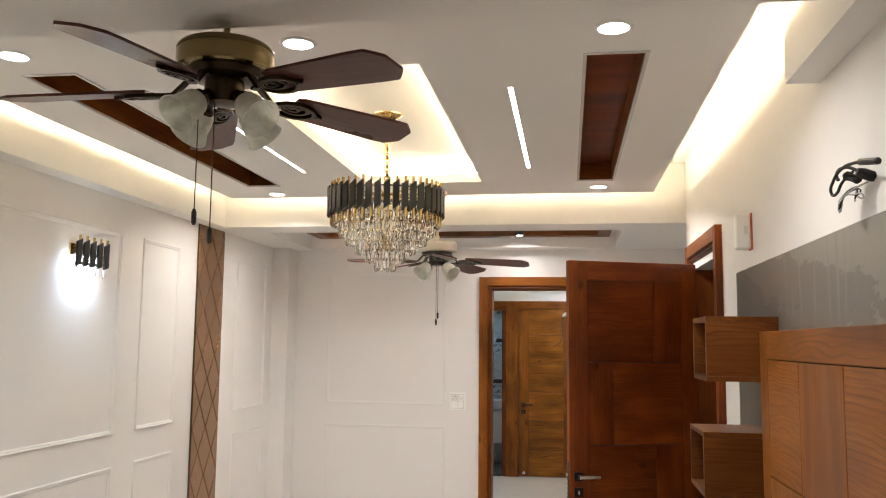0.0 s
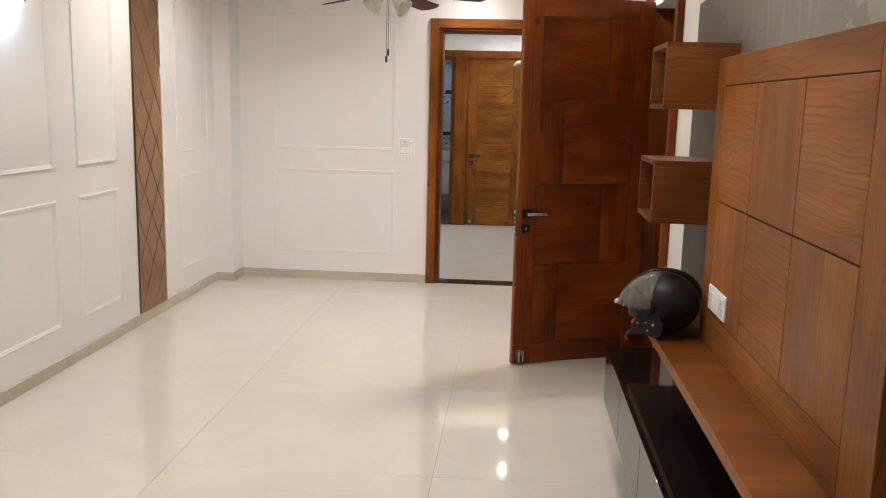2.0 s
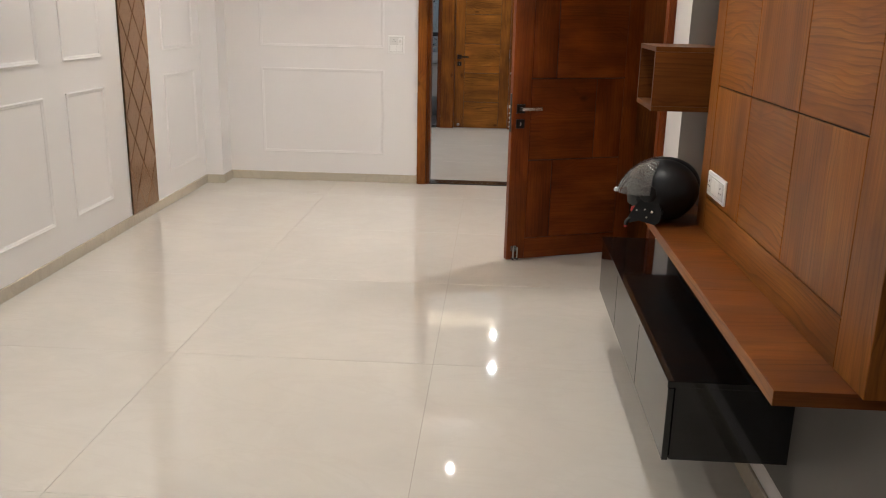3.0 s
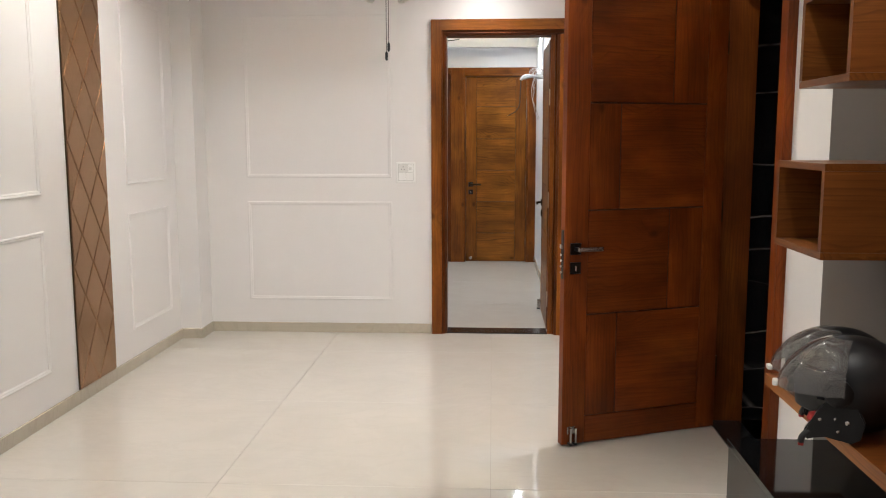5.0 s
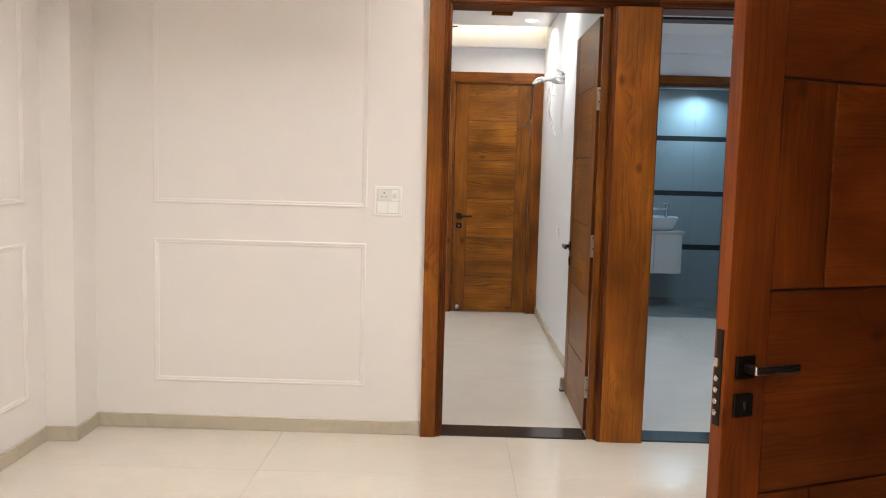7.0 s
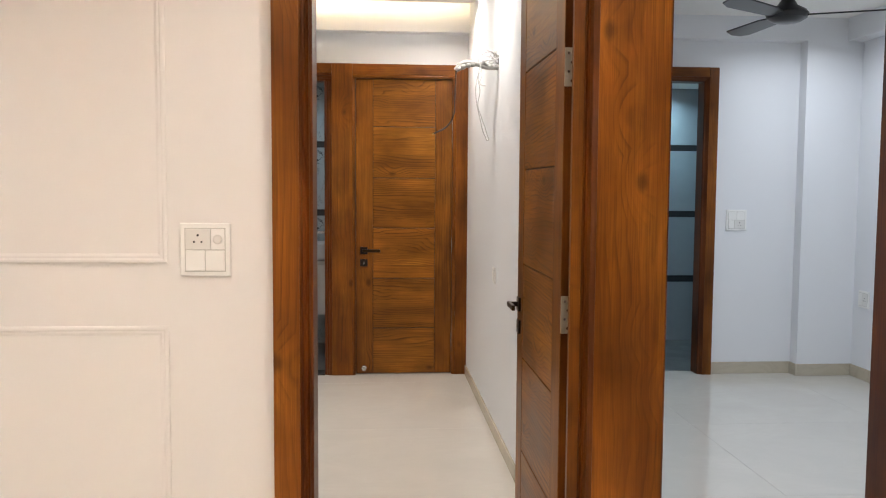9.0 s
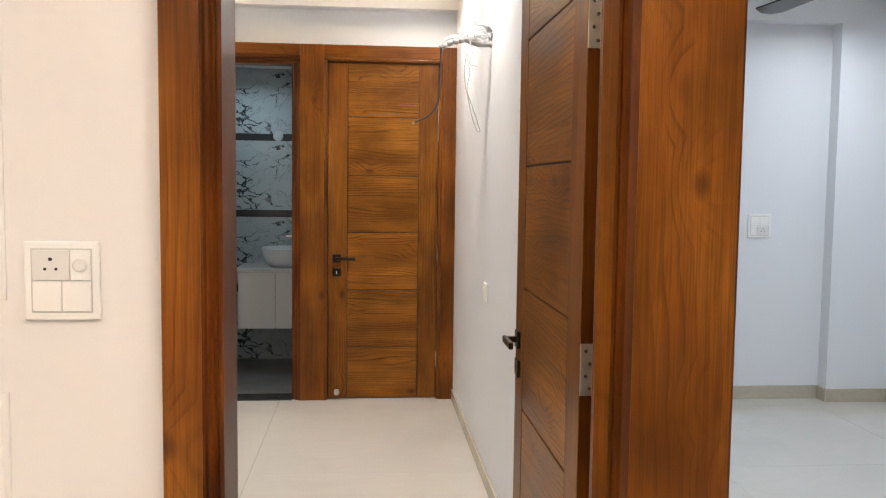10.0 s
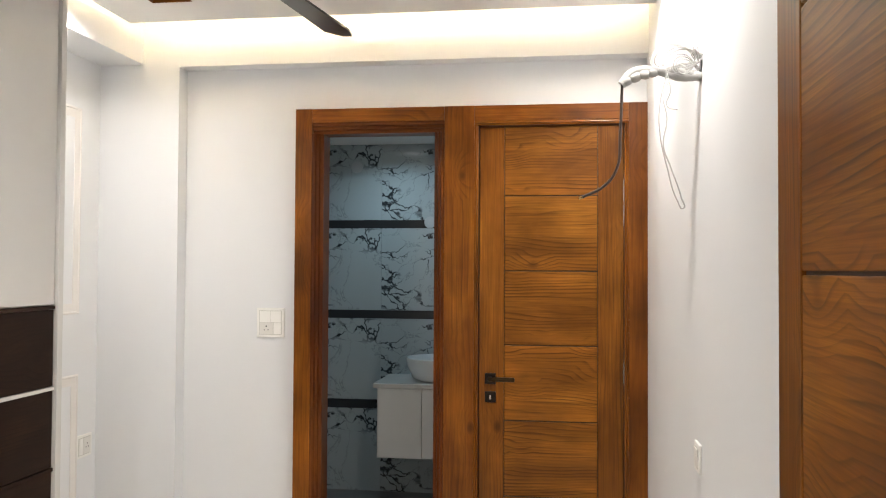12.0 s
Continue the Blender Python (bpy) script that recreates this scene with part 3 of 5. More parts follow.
for x0, x1 in ((0.153, 0.346), (-1.88, -1.685)):
    inset = thing("ceiling_inset", "long red-brown teak box inset in the false ceiling", "ceiling inset", group="timber ceiling insets")
    y0, y1, zt = 3.234, 5.427, FC_Z + 0.10
    part("back_board", box(x0 - 0.02, x1 + 0.02, y0 - 0.02, y1 + 0.02, zt, zt + 0.012), RED_X, inset)
    for b in ((x0 - 0.012, x0 + 0.004, y0, y1), (x1 - 0.004, x1 + 0.012, y0, y1)):
        part("side_board", box(*b, FC_Z + 0.002, zt), TEAK_Y, inset)
    for b in ((x0, x1, y0 - 0.012, y0 + 0.004), (x0, x1, y1 - 0.004, y1 + 0.012)):
        part("end_board", box(*b, FC_Z + 0.002, zt), TEAK_X, inset)
    f = bmesh.new()
    for b in ((x0 - 0.012, x0, y0 - 0.012, y1 + 0.012), (x1, x1 + 0.012, y0 - 0.012, y1 + 0.012), (x0, x1, y0 - 0.012, y0), (x0, x1, y1, y1 + 0.012)):
        add_box(f, *b, FC_Z - 0.005, FC_Z - 0.0005)
    part("edge_bead", f, LAMINATE, inset)

for x in (-0.124, -1.40):
    slot = thing("profile_light", "slim white linear light slot in the false ceiling", "light", group="linear lights")
    part("diffuser", box(x - 0.0085, x + 0.0085, 3.577, 5.058, FC_Z + 0.003, FC_Z + 0.02), GLOW_STRIP, slot)
    part("channel", boxes((x - 0.013, x - 0.009, 3.57, 5.065, FC_Z - 0.002, FC_Z + 0.02), (x + 0.009, x + 0.013, 3.57, 5.065, FC_Z - 0.002, FC_Z + 0.02)), PLASTIC, slot)


def downlight(x, y, z, watts, colour, r=0.048, glowmat=GLOW_DOWN):
    d = thing("downlight", "round recessed white LED downlight", "light", pose(x, y, z), "ceiling downlights")
    bm = bmesh.new()
    add_lathe(bm, [(r, -0.0005), (r, -0.006), (r + 0.006, -0.007), (r + 0.011, -0.004), (r + 0.012, -0.0005)], 28)
    part("trim_ring", bm, PLASTIC, d, smooth=True)
    part("diffuser", lathe([(r - 0.001, -0.004), (r - 0.001, -0.0015)], 28), glowmat, d)
    lamp("downlight_lamp", x, y, z - 0.012, watts, colour)


for x, y, watts in ((0.275, 5.64, 15.0), (0.228, 3.0, 8.0), (-0.773, 3.02, 8.0), (-1.78, 3.02, 8.0), (-1.80, 5.72, 10.0)):
    downlight(x, y, FC_Z, watts, SOFT)
# unseen downlights, added over the entry side to light the near hall
for x, y in ((-1.7, 0.6), (0.2, 0.6), (-0.75, -0.8)):
    downlight(x, y, BEAM_Z, 3.4, SOFT)

def spot(x, y, z, watts):
    s = thing("spotlight", "small dark square surface spotlight in the ceiling tray", "light", pose(x, y, z), "ceiling tray spotlights")
    part("housing", box(-0.033, 0.033, -0.033, 0.033, -0.045, 0.0, bevel=0.002), BLACK, s)
    part("lens", lathe([(0.022, -0.048), (0.022, -0.0455)], 16), GLOW_DOWN, s)
    lamp("spotlight_lamp", x, y, z - 0.055, watts, SOFT, 0.05, 160)


spot(-0.30, 7.30, BEAM_Z + 0.119, 4.2)
# unseen strip behind the tray's lip, added to brighten the far wall
tagged(part("led_strip", box(tx0 + 0.12, tx1 - 0.12, ty0 + 0.02, ty0 + 0.045, BEAM_Z + 0.10, BEAM_Z + 0.117), GLOW_TRAY_FILL), "unseen light strip added inside the ceiling tray to brighten the far wall", "light strip", "cove light strips")

# skirting
SK = 0.07
sk = thing("baseboard", "beige polished tile skirting", "skirting", kind="structure")
for b in ((LX, LX + 0.012, BY, 7.44), (LX, -2.278, 7.428, 7.44), (-2.29, -2.278, 7.44, FY), (-2.278, -0.668, FY - 0.012, FY), (RX - 0.012, RX, BY, 4.81), (1.388, 1.40, 6.09, FY)):
    part("skirting_tile", box(*b, 0, SK, bevel=0.003), SKIRT, sk)


# ---- wall mouldings ----
def moulding(name, place, u0, u1, v0, v1, w=0.026, relief=1.0):
    """A picture-frame panel of stepped beading; place(u, v, depth)."""
    fr = thing(name, "white painted raised moulding frame", "moulding", kind="structure")
    prof = [(0, 0), (0, 0.006), (0.004, 0.009), (0.010, 0.009), (0.013, 0.006), (0.019, 0.006), (w, 0.002), (w, 0)]
    rings = []
    for cu, cv, su, sv in ((u0, v0, 1, 1), (u1, v0, -1, 1), (u1, v1, -1, -1), (u0, v1, 1, -1)):
        rings.append([(cu + su * a, cv + sv * a, d * relief) for a, d in prof])
    for i in range(4):
        bm = bmesh.new()
        a = [bm.verts.new(place(*p)) for p in rings[i]]
        b = [bm.verts.new(place(*p)) for p in rings[(i + 1) % 4]]
        for k in range(len(prof)):
            bm.faces.new((a[k], a[(k + 1) % len(prof)], b[(k + 1) % len(prof)], b[k]))
        bm.faces.new(a)
        bm.faces.new(b[::-1])
        part("bead", bm, WHITE, fr)


def on_left(u, v, d):
    return (LX + d, u, v)


def on_far(u, v, d):
    return (u, FY - d, v)


for u0, u1 in ((0.1, 2.3), (2.6, 4.94), (5.19, 5.67), (6.65, 7.28)):
    moulding("wall_moulding", on_left, u0, u1, 1.13, 2.265)
    moulding("wall_moulding", on_left, u0, u1, 0.24, 0.955)
moulding("wall_moulding", on_far, -2.0, -0.95, 1.13, 2.265, relief=0.55)
moulding("wall_moulding", on_far, -2.0, -0.95, 0.24, 0.957, relief=0.55)

# bronze mirror strip with diamond-cut lattice
lat = thing("mirror_panel", "tall bronze mirror strip with diamond-cut bevels", "mirror panel")
l0, l1 = 5.935, 6.365
bm = box(LX + 0.001, LX + 0.010, l0, l1, SK + 0.003, BEAM_Z)
part("backing", bm, DARK_BRASS, lat)
dw, dh, zb = (l1 - l0) / 2, 0.165, SK + 0.003


def diamond(cy, cz):
    return [(cy - dw / 2, cz), (cy, cz - dh), (cy + dw / 2, cz), (cy, cz + dh)]


def clip(poly, axis, lim, keep_low):
    res = []
    for i in range(len(poly)):
        p, q = poly[i], poly[(i + 1) % len(poly)]
        ip, iq = (p[axis] <= lim) == keep_low, (q[axis] <= lim) == keep_low
        if ip:
            res.append(p)
        if ip != iq:
            t = (lim - p[axis]) / (q[axis] - p[axis])
            res.append(tuple(p[k] + t * (q[k] - p[k]) for k in range(2)))
    return res


for row in range(-1, 17):
    for cy in ((l0 + dw * 0.5, l0 + dw * 1.5) if row % 2 == 0 else (l0, l0 + dw, l1)):
        poly = diamond(cy, zb + row * dh)
        for axis, lim, low in ((0, l0, False), (0, l1, True), (1, zb, False), (1, BEAM_Z, True)):
            if poly:
                poly = clip(poly, axis, lim, low)
        if len(poly) < 3:
            continue
        c = (sum(p[0] for p in poly) / len(poly), sum(p[1] for p in poly) / len(poly))
        bm = bmesh.new()
        base = [bm.verts.new((LX + 0.010, *p)) for p in poly]
        top = []
        for p in poly:
            d = math.hypot(p[0] - c[0], p[1] - c[1]) or 1
            s = max(0.0, 1 - 0.011 / d)
            top.append(bm.verts.new((LX + 0.0135, c[0] + (p[0] - c[0]) * s, c[1] + (p[1] - c[1]) * s)))
        n = len(poly)
        for i in range(n):
            bm.faces.new((base[i], base[(i + 1) % n], top[(i + 1) % n], top[i]))
        bm.faces.new(top)
        part("mirror_tile", bm, BRONZE_MIRROR, lat)


# ---- door frames ----
PROF = [(0.0, 0.0), (0.072, 0.0), (0.076, 0.004), (0.080, 0.014), (0.086, 0.016), (0.092, 0.013), (0.097, 0.020), (0.099, 0.030), (0.107, 0.032), (0.107, 0.125), (0.107, 0.16), (0.107, 0.195), (0.0, 0.195)]


def door_frame(name, label, place, u0, u1, top, mats, prof=PROF, left=True, right=True, lips=(DTEAK_Z, DTEAK_X)):
    """u0, u1: outer sides; place(u, v, z) with v the depth into the wall."""
    fr = thing(name, label, "door frame", kind="structure")
    up, level = mats
    w = prof[-4][0]
    f, deep = prof[1][0], prof[-1][1]
    flat = [(0.0, 0.0), (f, 0.0), (f, deep), (0.0, deep)]
    lip = [(f + 0.0002, 0.0012)] + prof[2:-1] + [(f + 0.0002, deep)]
    for on, start, s in ((left, u0, 1), (right, u1, -1)):
        if on:
            bm = bmesh.new()
            add_prism(bm, flat, lambda u, v, z: place(start + s * u, v, z), 0, top)
            jamb = part("jamb", bm, up, fr)
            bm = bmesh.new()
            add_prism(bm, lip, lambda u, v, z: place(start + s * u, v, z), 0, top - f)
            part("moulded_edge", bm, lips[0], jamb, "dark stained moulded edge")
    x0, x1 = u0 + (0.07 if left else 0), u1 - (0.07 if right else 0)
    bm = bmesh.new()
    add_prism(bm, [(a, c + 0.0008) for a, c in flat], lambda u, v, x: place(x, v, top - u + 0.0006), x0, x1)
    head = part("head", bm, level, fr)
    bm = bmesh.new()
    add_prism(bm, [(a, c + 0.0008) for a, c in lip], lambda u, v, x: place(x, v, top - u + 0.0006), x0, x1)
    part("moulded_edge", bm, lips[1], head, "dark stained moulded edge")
    return fr


YF = 7.648
door_frame("door_frame_1", "wide moulded teak door frame", lambda u, v, z: (u, YF + v, z), -0.664, 0.425, 2.222, (TEAK_Z, TEAK_X), right=False)
MULL = [
    ("post", [(0.0622, 0.0), (0.264, 0.0), (0.264, 0.195), (0.0622, 0.195)], TEAK_Z, ""),
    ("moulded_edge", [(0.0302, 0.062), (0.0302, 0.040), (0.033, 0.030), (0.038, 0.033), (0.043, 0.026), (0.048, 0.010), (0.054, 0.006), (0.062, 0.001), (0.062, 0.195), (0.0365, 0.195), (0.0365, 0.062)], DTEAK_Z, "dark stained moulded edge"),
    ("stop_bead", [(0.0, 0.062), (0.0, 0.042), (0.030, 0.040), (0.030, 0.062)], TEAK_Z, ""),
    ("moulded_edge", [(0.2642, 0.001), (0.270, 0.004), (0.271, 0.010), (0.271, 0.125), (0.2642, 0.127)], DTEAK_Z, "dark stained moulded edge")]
mull = thing("door_mullion", "broad teak post shared by the two bedroom door frames", "door frame", kind="structure")
for name, prof, mat, label in MULL:
    bm = bmesh.new()
    add_prism(bm, prof, lambda u, v, z: (0.168 + u, YF + 0.001 + v, z), 0, 2.118)
    part(name, bm, mat, mull, label)
door_frame("door_frame_2", "wide moulded teak door frame", lambda u, v, z: (u, YF + v, z), 0.426, 1.275, 2.222, (TEAK_Z, TEAK_X), left=False)
door_frame("door_frame_3", "dark moulded teak entrance door frame", lambda u, v, z: (RX - 0.035 + v, u, z), 4.825, 5.915, 2.265, (RED_Z, TEAK_Y))
for x0, x1 in ((-0.557, 0.167), (0.440, 1.168)):
    setting("threshold", boxes((x0, x1, FY - 0.002, WB + 0.01, -0.006, 0.008)), GRANITE, "black granite door sill", "sill")
setting("threshold", boxes((RX, RX + 0.15, D2A, D2B, -0.006, 0.008)), GRANITE, "black granite door sill", "sill")


# ---- doors ----
def handle(parent, x, z, side, face, mat=BLACKENED, grip=None):
    """Lever with square rose and a square key plate; side: +1 lever towards +x, face: y of the door's face, negative outwards."""
    s = -1 if face < 0.02 else 1
    def yb(a, b):
        ya, yc = face + s * a, face + s * b
        return (min(ya, yc), max(ya, yc))
    part("rose", box(x - 0.026, x + 0.026, *yb(0.0, 0.009), z - 0.026, z + 0.026, bevel=0.002), mat, parent, "dark metal square rose")
    h = part("lever", boxes((x - 0.009, x + 0.009, *yb(0.009, 0.045), z - 0.009, z + 0.009), bevel=0.002), mat, parent, "dark metal lever handle")
    x0, x1 = sorted((x - side * 0.008, x + side * 0.118))
    part("grip", box(x0, x1, *yb(0.036, 0.050), z - 0.010, z + 0.011, bevel=0.004), grip or STEEL, h)
    k = part("key_plate", box(x - 0.026, x + 0.026, *yb(0.0, 0.008), z - 0.113, z - 0.061, bevel=0.002), mat, parent, "dark metal key plate")
    part("keyhole", boxes((x - 0.004, x + 0.004, *yb(0.008, 0.0095), z - 0.098, z - 0.078)), STEEL, k)


def stopper(parent, x, face):
    s = -1 if face < 0.02 else 1
    def yb(a, b):
        ya, yc = face + s * a, face + s * b
        return (min(ya, yc), max(ya, yc))
    st = part("door_stopper", boxes((x - 0.02, x + 0.02, *yb(0, 0.006), 0.05, 0.085), (x - 0.017, x - 0.008, *yb(0.006, 0.028), 0.012, 0.083), (x + 0.008, x + 0.017, *yb(0.006, 0.028), 0.012, 0.083), bevel=0.001), STEEL, parent, "steel flip-down door stopper")
    part("rubber_foot", boxes((x - 0.018, x - 0.007, *yb(0.005, 0.03), 0.004, 0.014), (x + 0.007, x + 0.018, *yb(0.005, 0.03), 0.004, 0.014)), BLACK_MATT, st)


def entrance_door(m, w, h):
    """Leaf along +x from the hinge at 0, faces at y 0 and 0.04: four rows of paired boards."""
    d = thing("door_entrance", "open red-brown teak entrance door with basket-weave boards", "door", m, kind="structure")
    part("core", box(0.002, w - 0.002, 0.008, 0.032, 0.004, h - 0.002), GROOVE, d)
    st, tr, br = 0.115, 0.113, 0.125
    part("stile", box(w - st, w, 0, 0.04, 0, h, bevel=0.002), RED_Z, d)
    part("stile", box(0, 0.10, 0, 0.04, 0, h, bevel=0.002), RED_Z, d)
    part("rail", box(0.1005, w - st - 0.0005, 0, 0.04, h - tr, h, bevel=0.002), RED_X, d)
    part("rail", box(0.1005, w - st - 0.0005, 0, 0.04, 0, br, bevel=0.002), RED_X, d)
    rows = 4
    a0, a1, g = 0.10, w - st, 0.0025
    rh = (h - tr - br) / rows
    for r in range(rows):
        z1 = h - tr - r * rh
        z0 = z1 - rh
        cut = a0 + (a1 - a0) * (0.30 if r % 2 == 0 else 0.74)
        for k, (xa, xb) in enumerate(((a0, cut), (cut, a1))):
            wide = (xb - xa) > 0.3
            part("board", box(xa + g, xb - g, 0.002, 0.038, z0 + g, z1 - g, bevel=0.003), RED_X if wide else RED_Z, d)
    handle(d, w - 0.052, 0.905, -1, 0.04)
    stopper(d, w - 0.045, 0.04)
    lk = part("lock_face", box(w, w + 0.0025, 0.010, 0.030, 0.77, 0.99), BLACKENED, d, "dark metal mortice lock face")
    for i in range(4):
        part("bolt", lathe([(0.007, 0), (0.007, 0.006), (0.005, 0.008)], 12, pose(w + 0.002, 0.02, 0.80 + i * 0.026, 0, 90, 0)), STEEL, lk)
    part("latch", box(w + 0.002, w + 0.012, 0.013, 0.027, 0.905, 0.925, bevel=0.002), STEEL, lk)
    for z in (0.25, 1.0, 1.78):
        part("hinge", boxes((-0.007, 0.0, 0.030, 0.0405, z, z + 0.10)), DARK_BRASS, d)
    return d


def board_door(name, m, w, h, face, lever_side, label, rows, mats=(TEAK_Z, TEAK_X)):
    """Flush leaf with stiles and a ladder of level boards; hinge at x 0."""
    d = thing(name, label, "door", m, kind="structure")
    up, level = mats
    s0, s1 = 0.119, 0.119
    part("core", box(0.002, w - 0.002, 0.007, 0.028, 0.002, h - 0.002), GROOVE, d)
    part("stile", box(0, s0, 0, 0.035, 0, h, bevel=0.002), up, d)
    part("stile", box(w - s1, w, 0, 0.035, 0, h, bevel=0.002), up, d)
    zs = [0.0] + rows + [h]
    g = 0.0026
    for z0, z1 in zip(zs, zs[1:]):
        part("board", box(s0 + g, w - s1 - g, 0.001, 0.034, z0 + (g if z0 else 0), z1 - (g if z1 < h else 0), bevel=0.002), level, d)
    handle(d, w - 0.055, 0.885, lever_side, face, grip=DARK_BRASS)
    return d


# hall entrance leaf: hinge by the wall, free edge swung into the hall
hx, hy, ex, ey = 0.836, 5.765, 0.075, 5.455
ang = math.degrees(math.atan2(ey - hy, ex - hx))
entrance_door(pose(hx, hy, 0.008, 0, 0, ang), math.hypot(ex - hx, ey - hy), 2.138)

# ---- entrance lobby beyond the hall door ----
setting("lobby_wall", boxes((1.02, 2.4, 4.60, 4.72, 0, SLAB_Z), (2.3, 2.4, 4.72, 5.85, 0, SLAB_Z), (1.02, 2.3, 5.85, 5.965, 0, SLAB_Z)), NERO, "polished black marble lobby wall with pale veins", "wall")

# added dark sheet, keeps the gap above the entrance door from showing bright
setting("lobby_ceiling", boxes((1.0, 2.3, 4.72, 5.85, 2.32, 2.36)), WALNUT, "dark sheet added over the lobby to hide the bright gap above the door", "ceiling")

# ---- first bedroom ----
setting("wall_bedroom_left", boxes((AXL - 0.12, AXL, WB, AY, 0, SLAB_Z)), WHITE_COOL, "white painted bedroom wall", "wall")
setting("wall_partition", boxes((AXR, BXL, WB, AY + 0.1, 0, SLAB_Z)), WHITE_COOL, "white painted partition between the bedrooms", "wall")
setting("wall_bedroom_far", boxes((AXL, -1.43, AY, AY + 0.11, 0, SLAB_Z), (-1.43, AXR, AY, AY + 0.11, 2.13, SLAB_Z), (-0.70, -0.56, AY + 0.03, AY + 0.11, 0, 2.13)), WHITE_COOL, "white painted wall with bathroom doorway", "wall")
setting("pillar_bedroom", boxes((AXL, -2.03, 11.25, AY, 0, SLAB_Z)), WHITE_COOL, "white painted pillar", "pillar")
setting("beam_bedroom", boxes((-2.03, AXR, 11.25, AY, 2.415, SLAB_Z)), WHITE_COOL, "white painted beam above the doors", "beam")
setting("beam_bedroom_left", boxes((AXL, -2.22, WB, 11.25, 2.43, SLAB_Z)), WHITE_COOL, "white painted beam over the wardrobe", "beam")
AC = 2.56
ai = (-0.27, -0.10, 9.2, 10.50)
ai2 = (-1.905, -1.72, 9.4, 10.72)
bm = bmesh.new()
xs, ys = sorted({-2.15, AXR, *ai[:2], *ai2[:2]}), sorted({WB, 10.98, *ai[2:], *ai2[2:]})
for xa, xb in zip(xs, xs[1:]):
    for ya, yb in zip(ys, ys[1:]):
        cx, cy = (xa + xb) / 2, (ya + yb) / 2
        if not any(h[0] < cx < h[1] and h[2] < cy < h[3] for h in (ai, ai2)):
            add_box(bm, xa, xb, ya, yb, AC, AC + 0.05)
bmesh.ops.remove_doubles(bm, verts=bm.verts, dist=1e-5)
setting("ceiling_bedroom", bm, CEIL, "white false ceiling with a lit cove", "ceiling")
led("led_strip", -2.1, AXR - 0.02, 10.93, 10.945, AC + 0.055, AC + 0.067)
led("led_strip", -2.12, -2.105, WB + 0.1, 10.9, AC + 0.055, AC + 0.067)
for x0, x1, y0, y1 in (ai, ai2):
    inset = thing("ceiling_inset", "small dark teak box inset in the bedroom ceiling", "ceiling inset", group="timber ceiling insets")
    part("back_board", box(x0 - 0.02, x1 + 0.02, y0 - 0.02, y1 + 0.02, AC + 0.08, AC + 0.092), RED_X, inset)
    for b in ((x0 - 0.012, x0 + 0.003, y0, y1), (x1 - 0.003, x1 + 0.012, y0, y1)):
        part("side_board", box(*b, AC + 0.002, AC + 0.08), TEAK_Y, inset)
    for b in ((x0, x1, y0 - 0.012, y0 + 0.003), (x0, x1, y1 - 0.003, y1 + 0.012)):
        part("end_board", box(*b, AC + 0.002, AC + 0.08), TEAK_X, inset)
# the one at (-1.7, 8.9) is unseen, added to light the open leaf
for x, y, watts in ((0.07, 10.66, 8.0), (-2.06, 10.50, 5.5), (0.06, 9.60, 8.0), (-1.7, 8.9, 8.5)):
    downlight(x, y, AC, watts, (1.0, 0.96, 0.90), 0.045)

# twin frame: open bathroom doorway and closed dressing door
YD = 11.30
PD = [(0.0, 0.0), (0.066, 0.0), (0.070, 0.005), (0.078, 0.008), (0.084, 0.016), (0.094, 0.018), (0.098, 0.028), (0.098, 0.10), (0.098, 0.14), (0.0, 0.14)]
twin = thing("door_frame_4", "teak twin frame of an open bathroom doorway and a closed door", "door frame", kind="structure")
EDGE = [(0.0, 0.0015), (0.005, 0.006), (0.016, 0.007), (0.020, 0.016), (0.032, 0.018), (0.037, 0.030), (0.052, 0.033), (0.052, 0.14), (0.0, 0.14)]
REBATE = [(0.0, 0.0015), (0.004, 0.005), (0.009, 0.004), (0.013, 0.014), (0.019, 0.016), (0.019, 0.14), (0.0, 0.14)]
FX = [-1.444, -1.361, -0.702, -0.557, 0.169, 0.2545]  # outer side, opening, post, leaf, outer side
for x0, x1, name in ((FX[0], FX[1], "jamb"), (FX[2], FX[3], "post"), (FX[4], FX[5], "jamb")):
    part(name, box(x0, x1, YD, YD + 0.14, 0, 2.199, bevel=0.002), TEAK_Z, twin)
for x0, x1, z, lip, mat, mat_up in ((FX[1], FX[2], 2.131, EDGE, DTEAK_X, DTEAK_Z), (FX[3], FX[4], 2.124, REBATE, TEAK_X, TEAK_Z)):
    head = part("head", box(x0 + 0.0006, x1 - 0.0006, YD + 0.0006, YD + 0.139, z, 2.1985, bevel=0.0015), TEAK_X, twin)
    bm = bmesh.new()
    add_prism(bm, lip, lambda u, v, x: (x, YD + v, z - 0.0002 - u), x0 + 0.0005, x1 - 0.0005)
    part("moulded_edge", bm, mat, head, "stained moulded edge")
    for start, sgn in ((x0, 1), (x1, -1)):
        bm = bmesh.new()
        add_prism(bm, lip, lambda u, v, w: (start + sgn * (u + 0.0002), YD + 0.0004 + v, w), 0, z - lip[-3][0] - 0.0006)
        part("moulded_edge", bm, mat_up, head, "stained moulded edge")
board_door("door_closed", pose(0.147, YD + 0.075, 0.006, 0, 0, 180), 0.681, 2.094, 0.035, -1, "closed golden teak door with six level boards", [0.327, 0.687, 1.046, 1.401, 1.761], (GTEAK_Z, GTEAK_X))
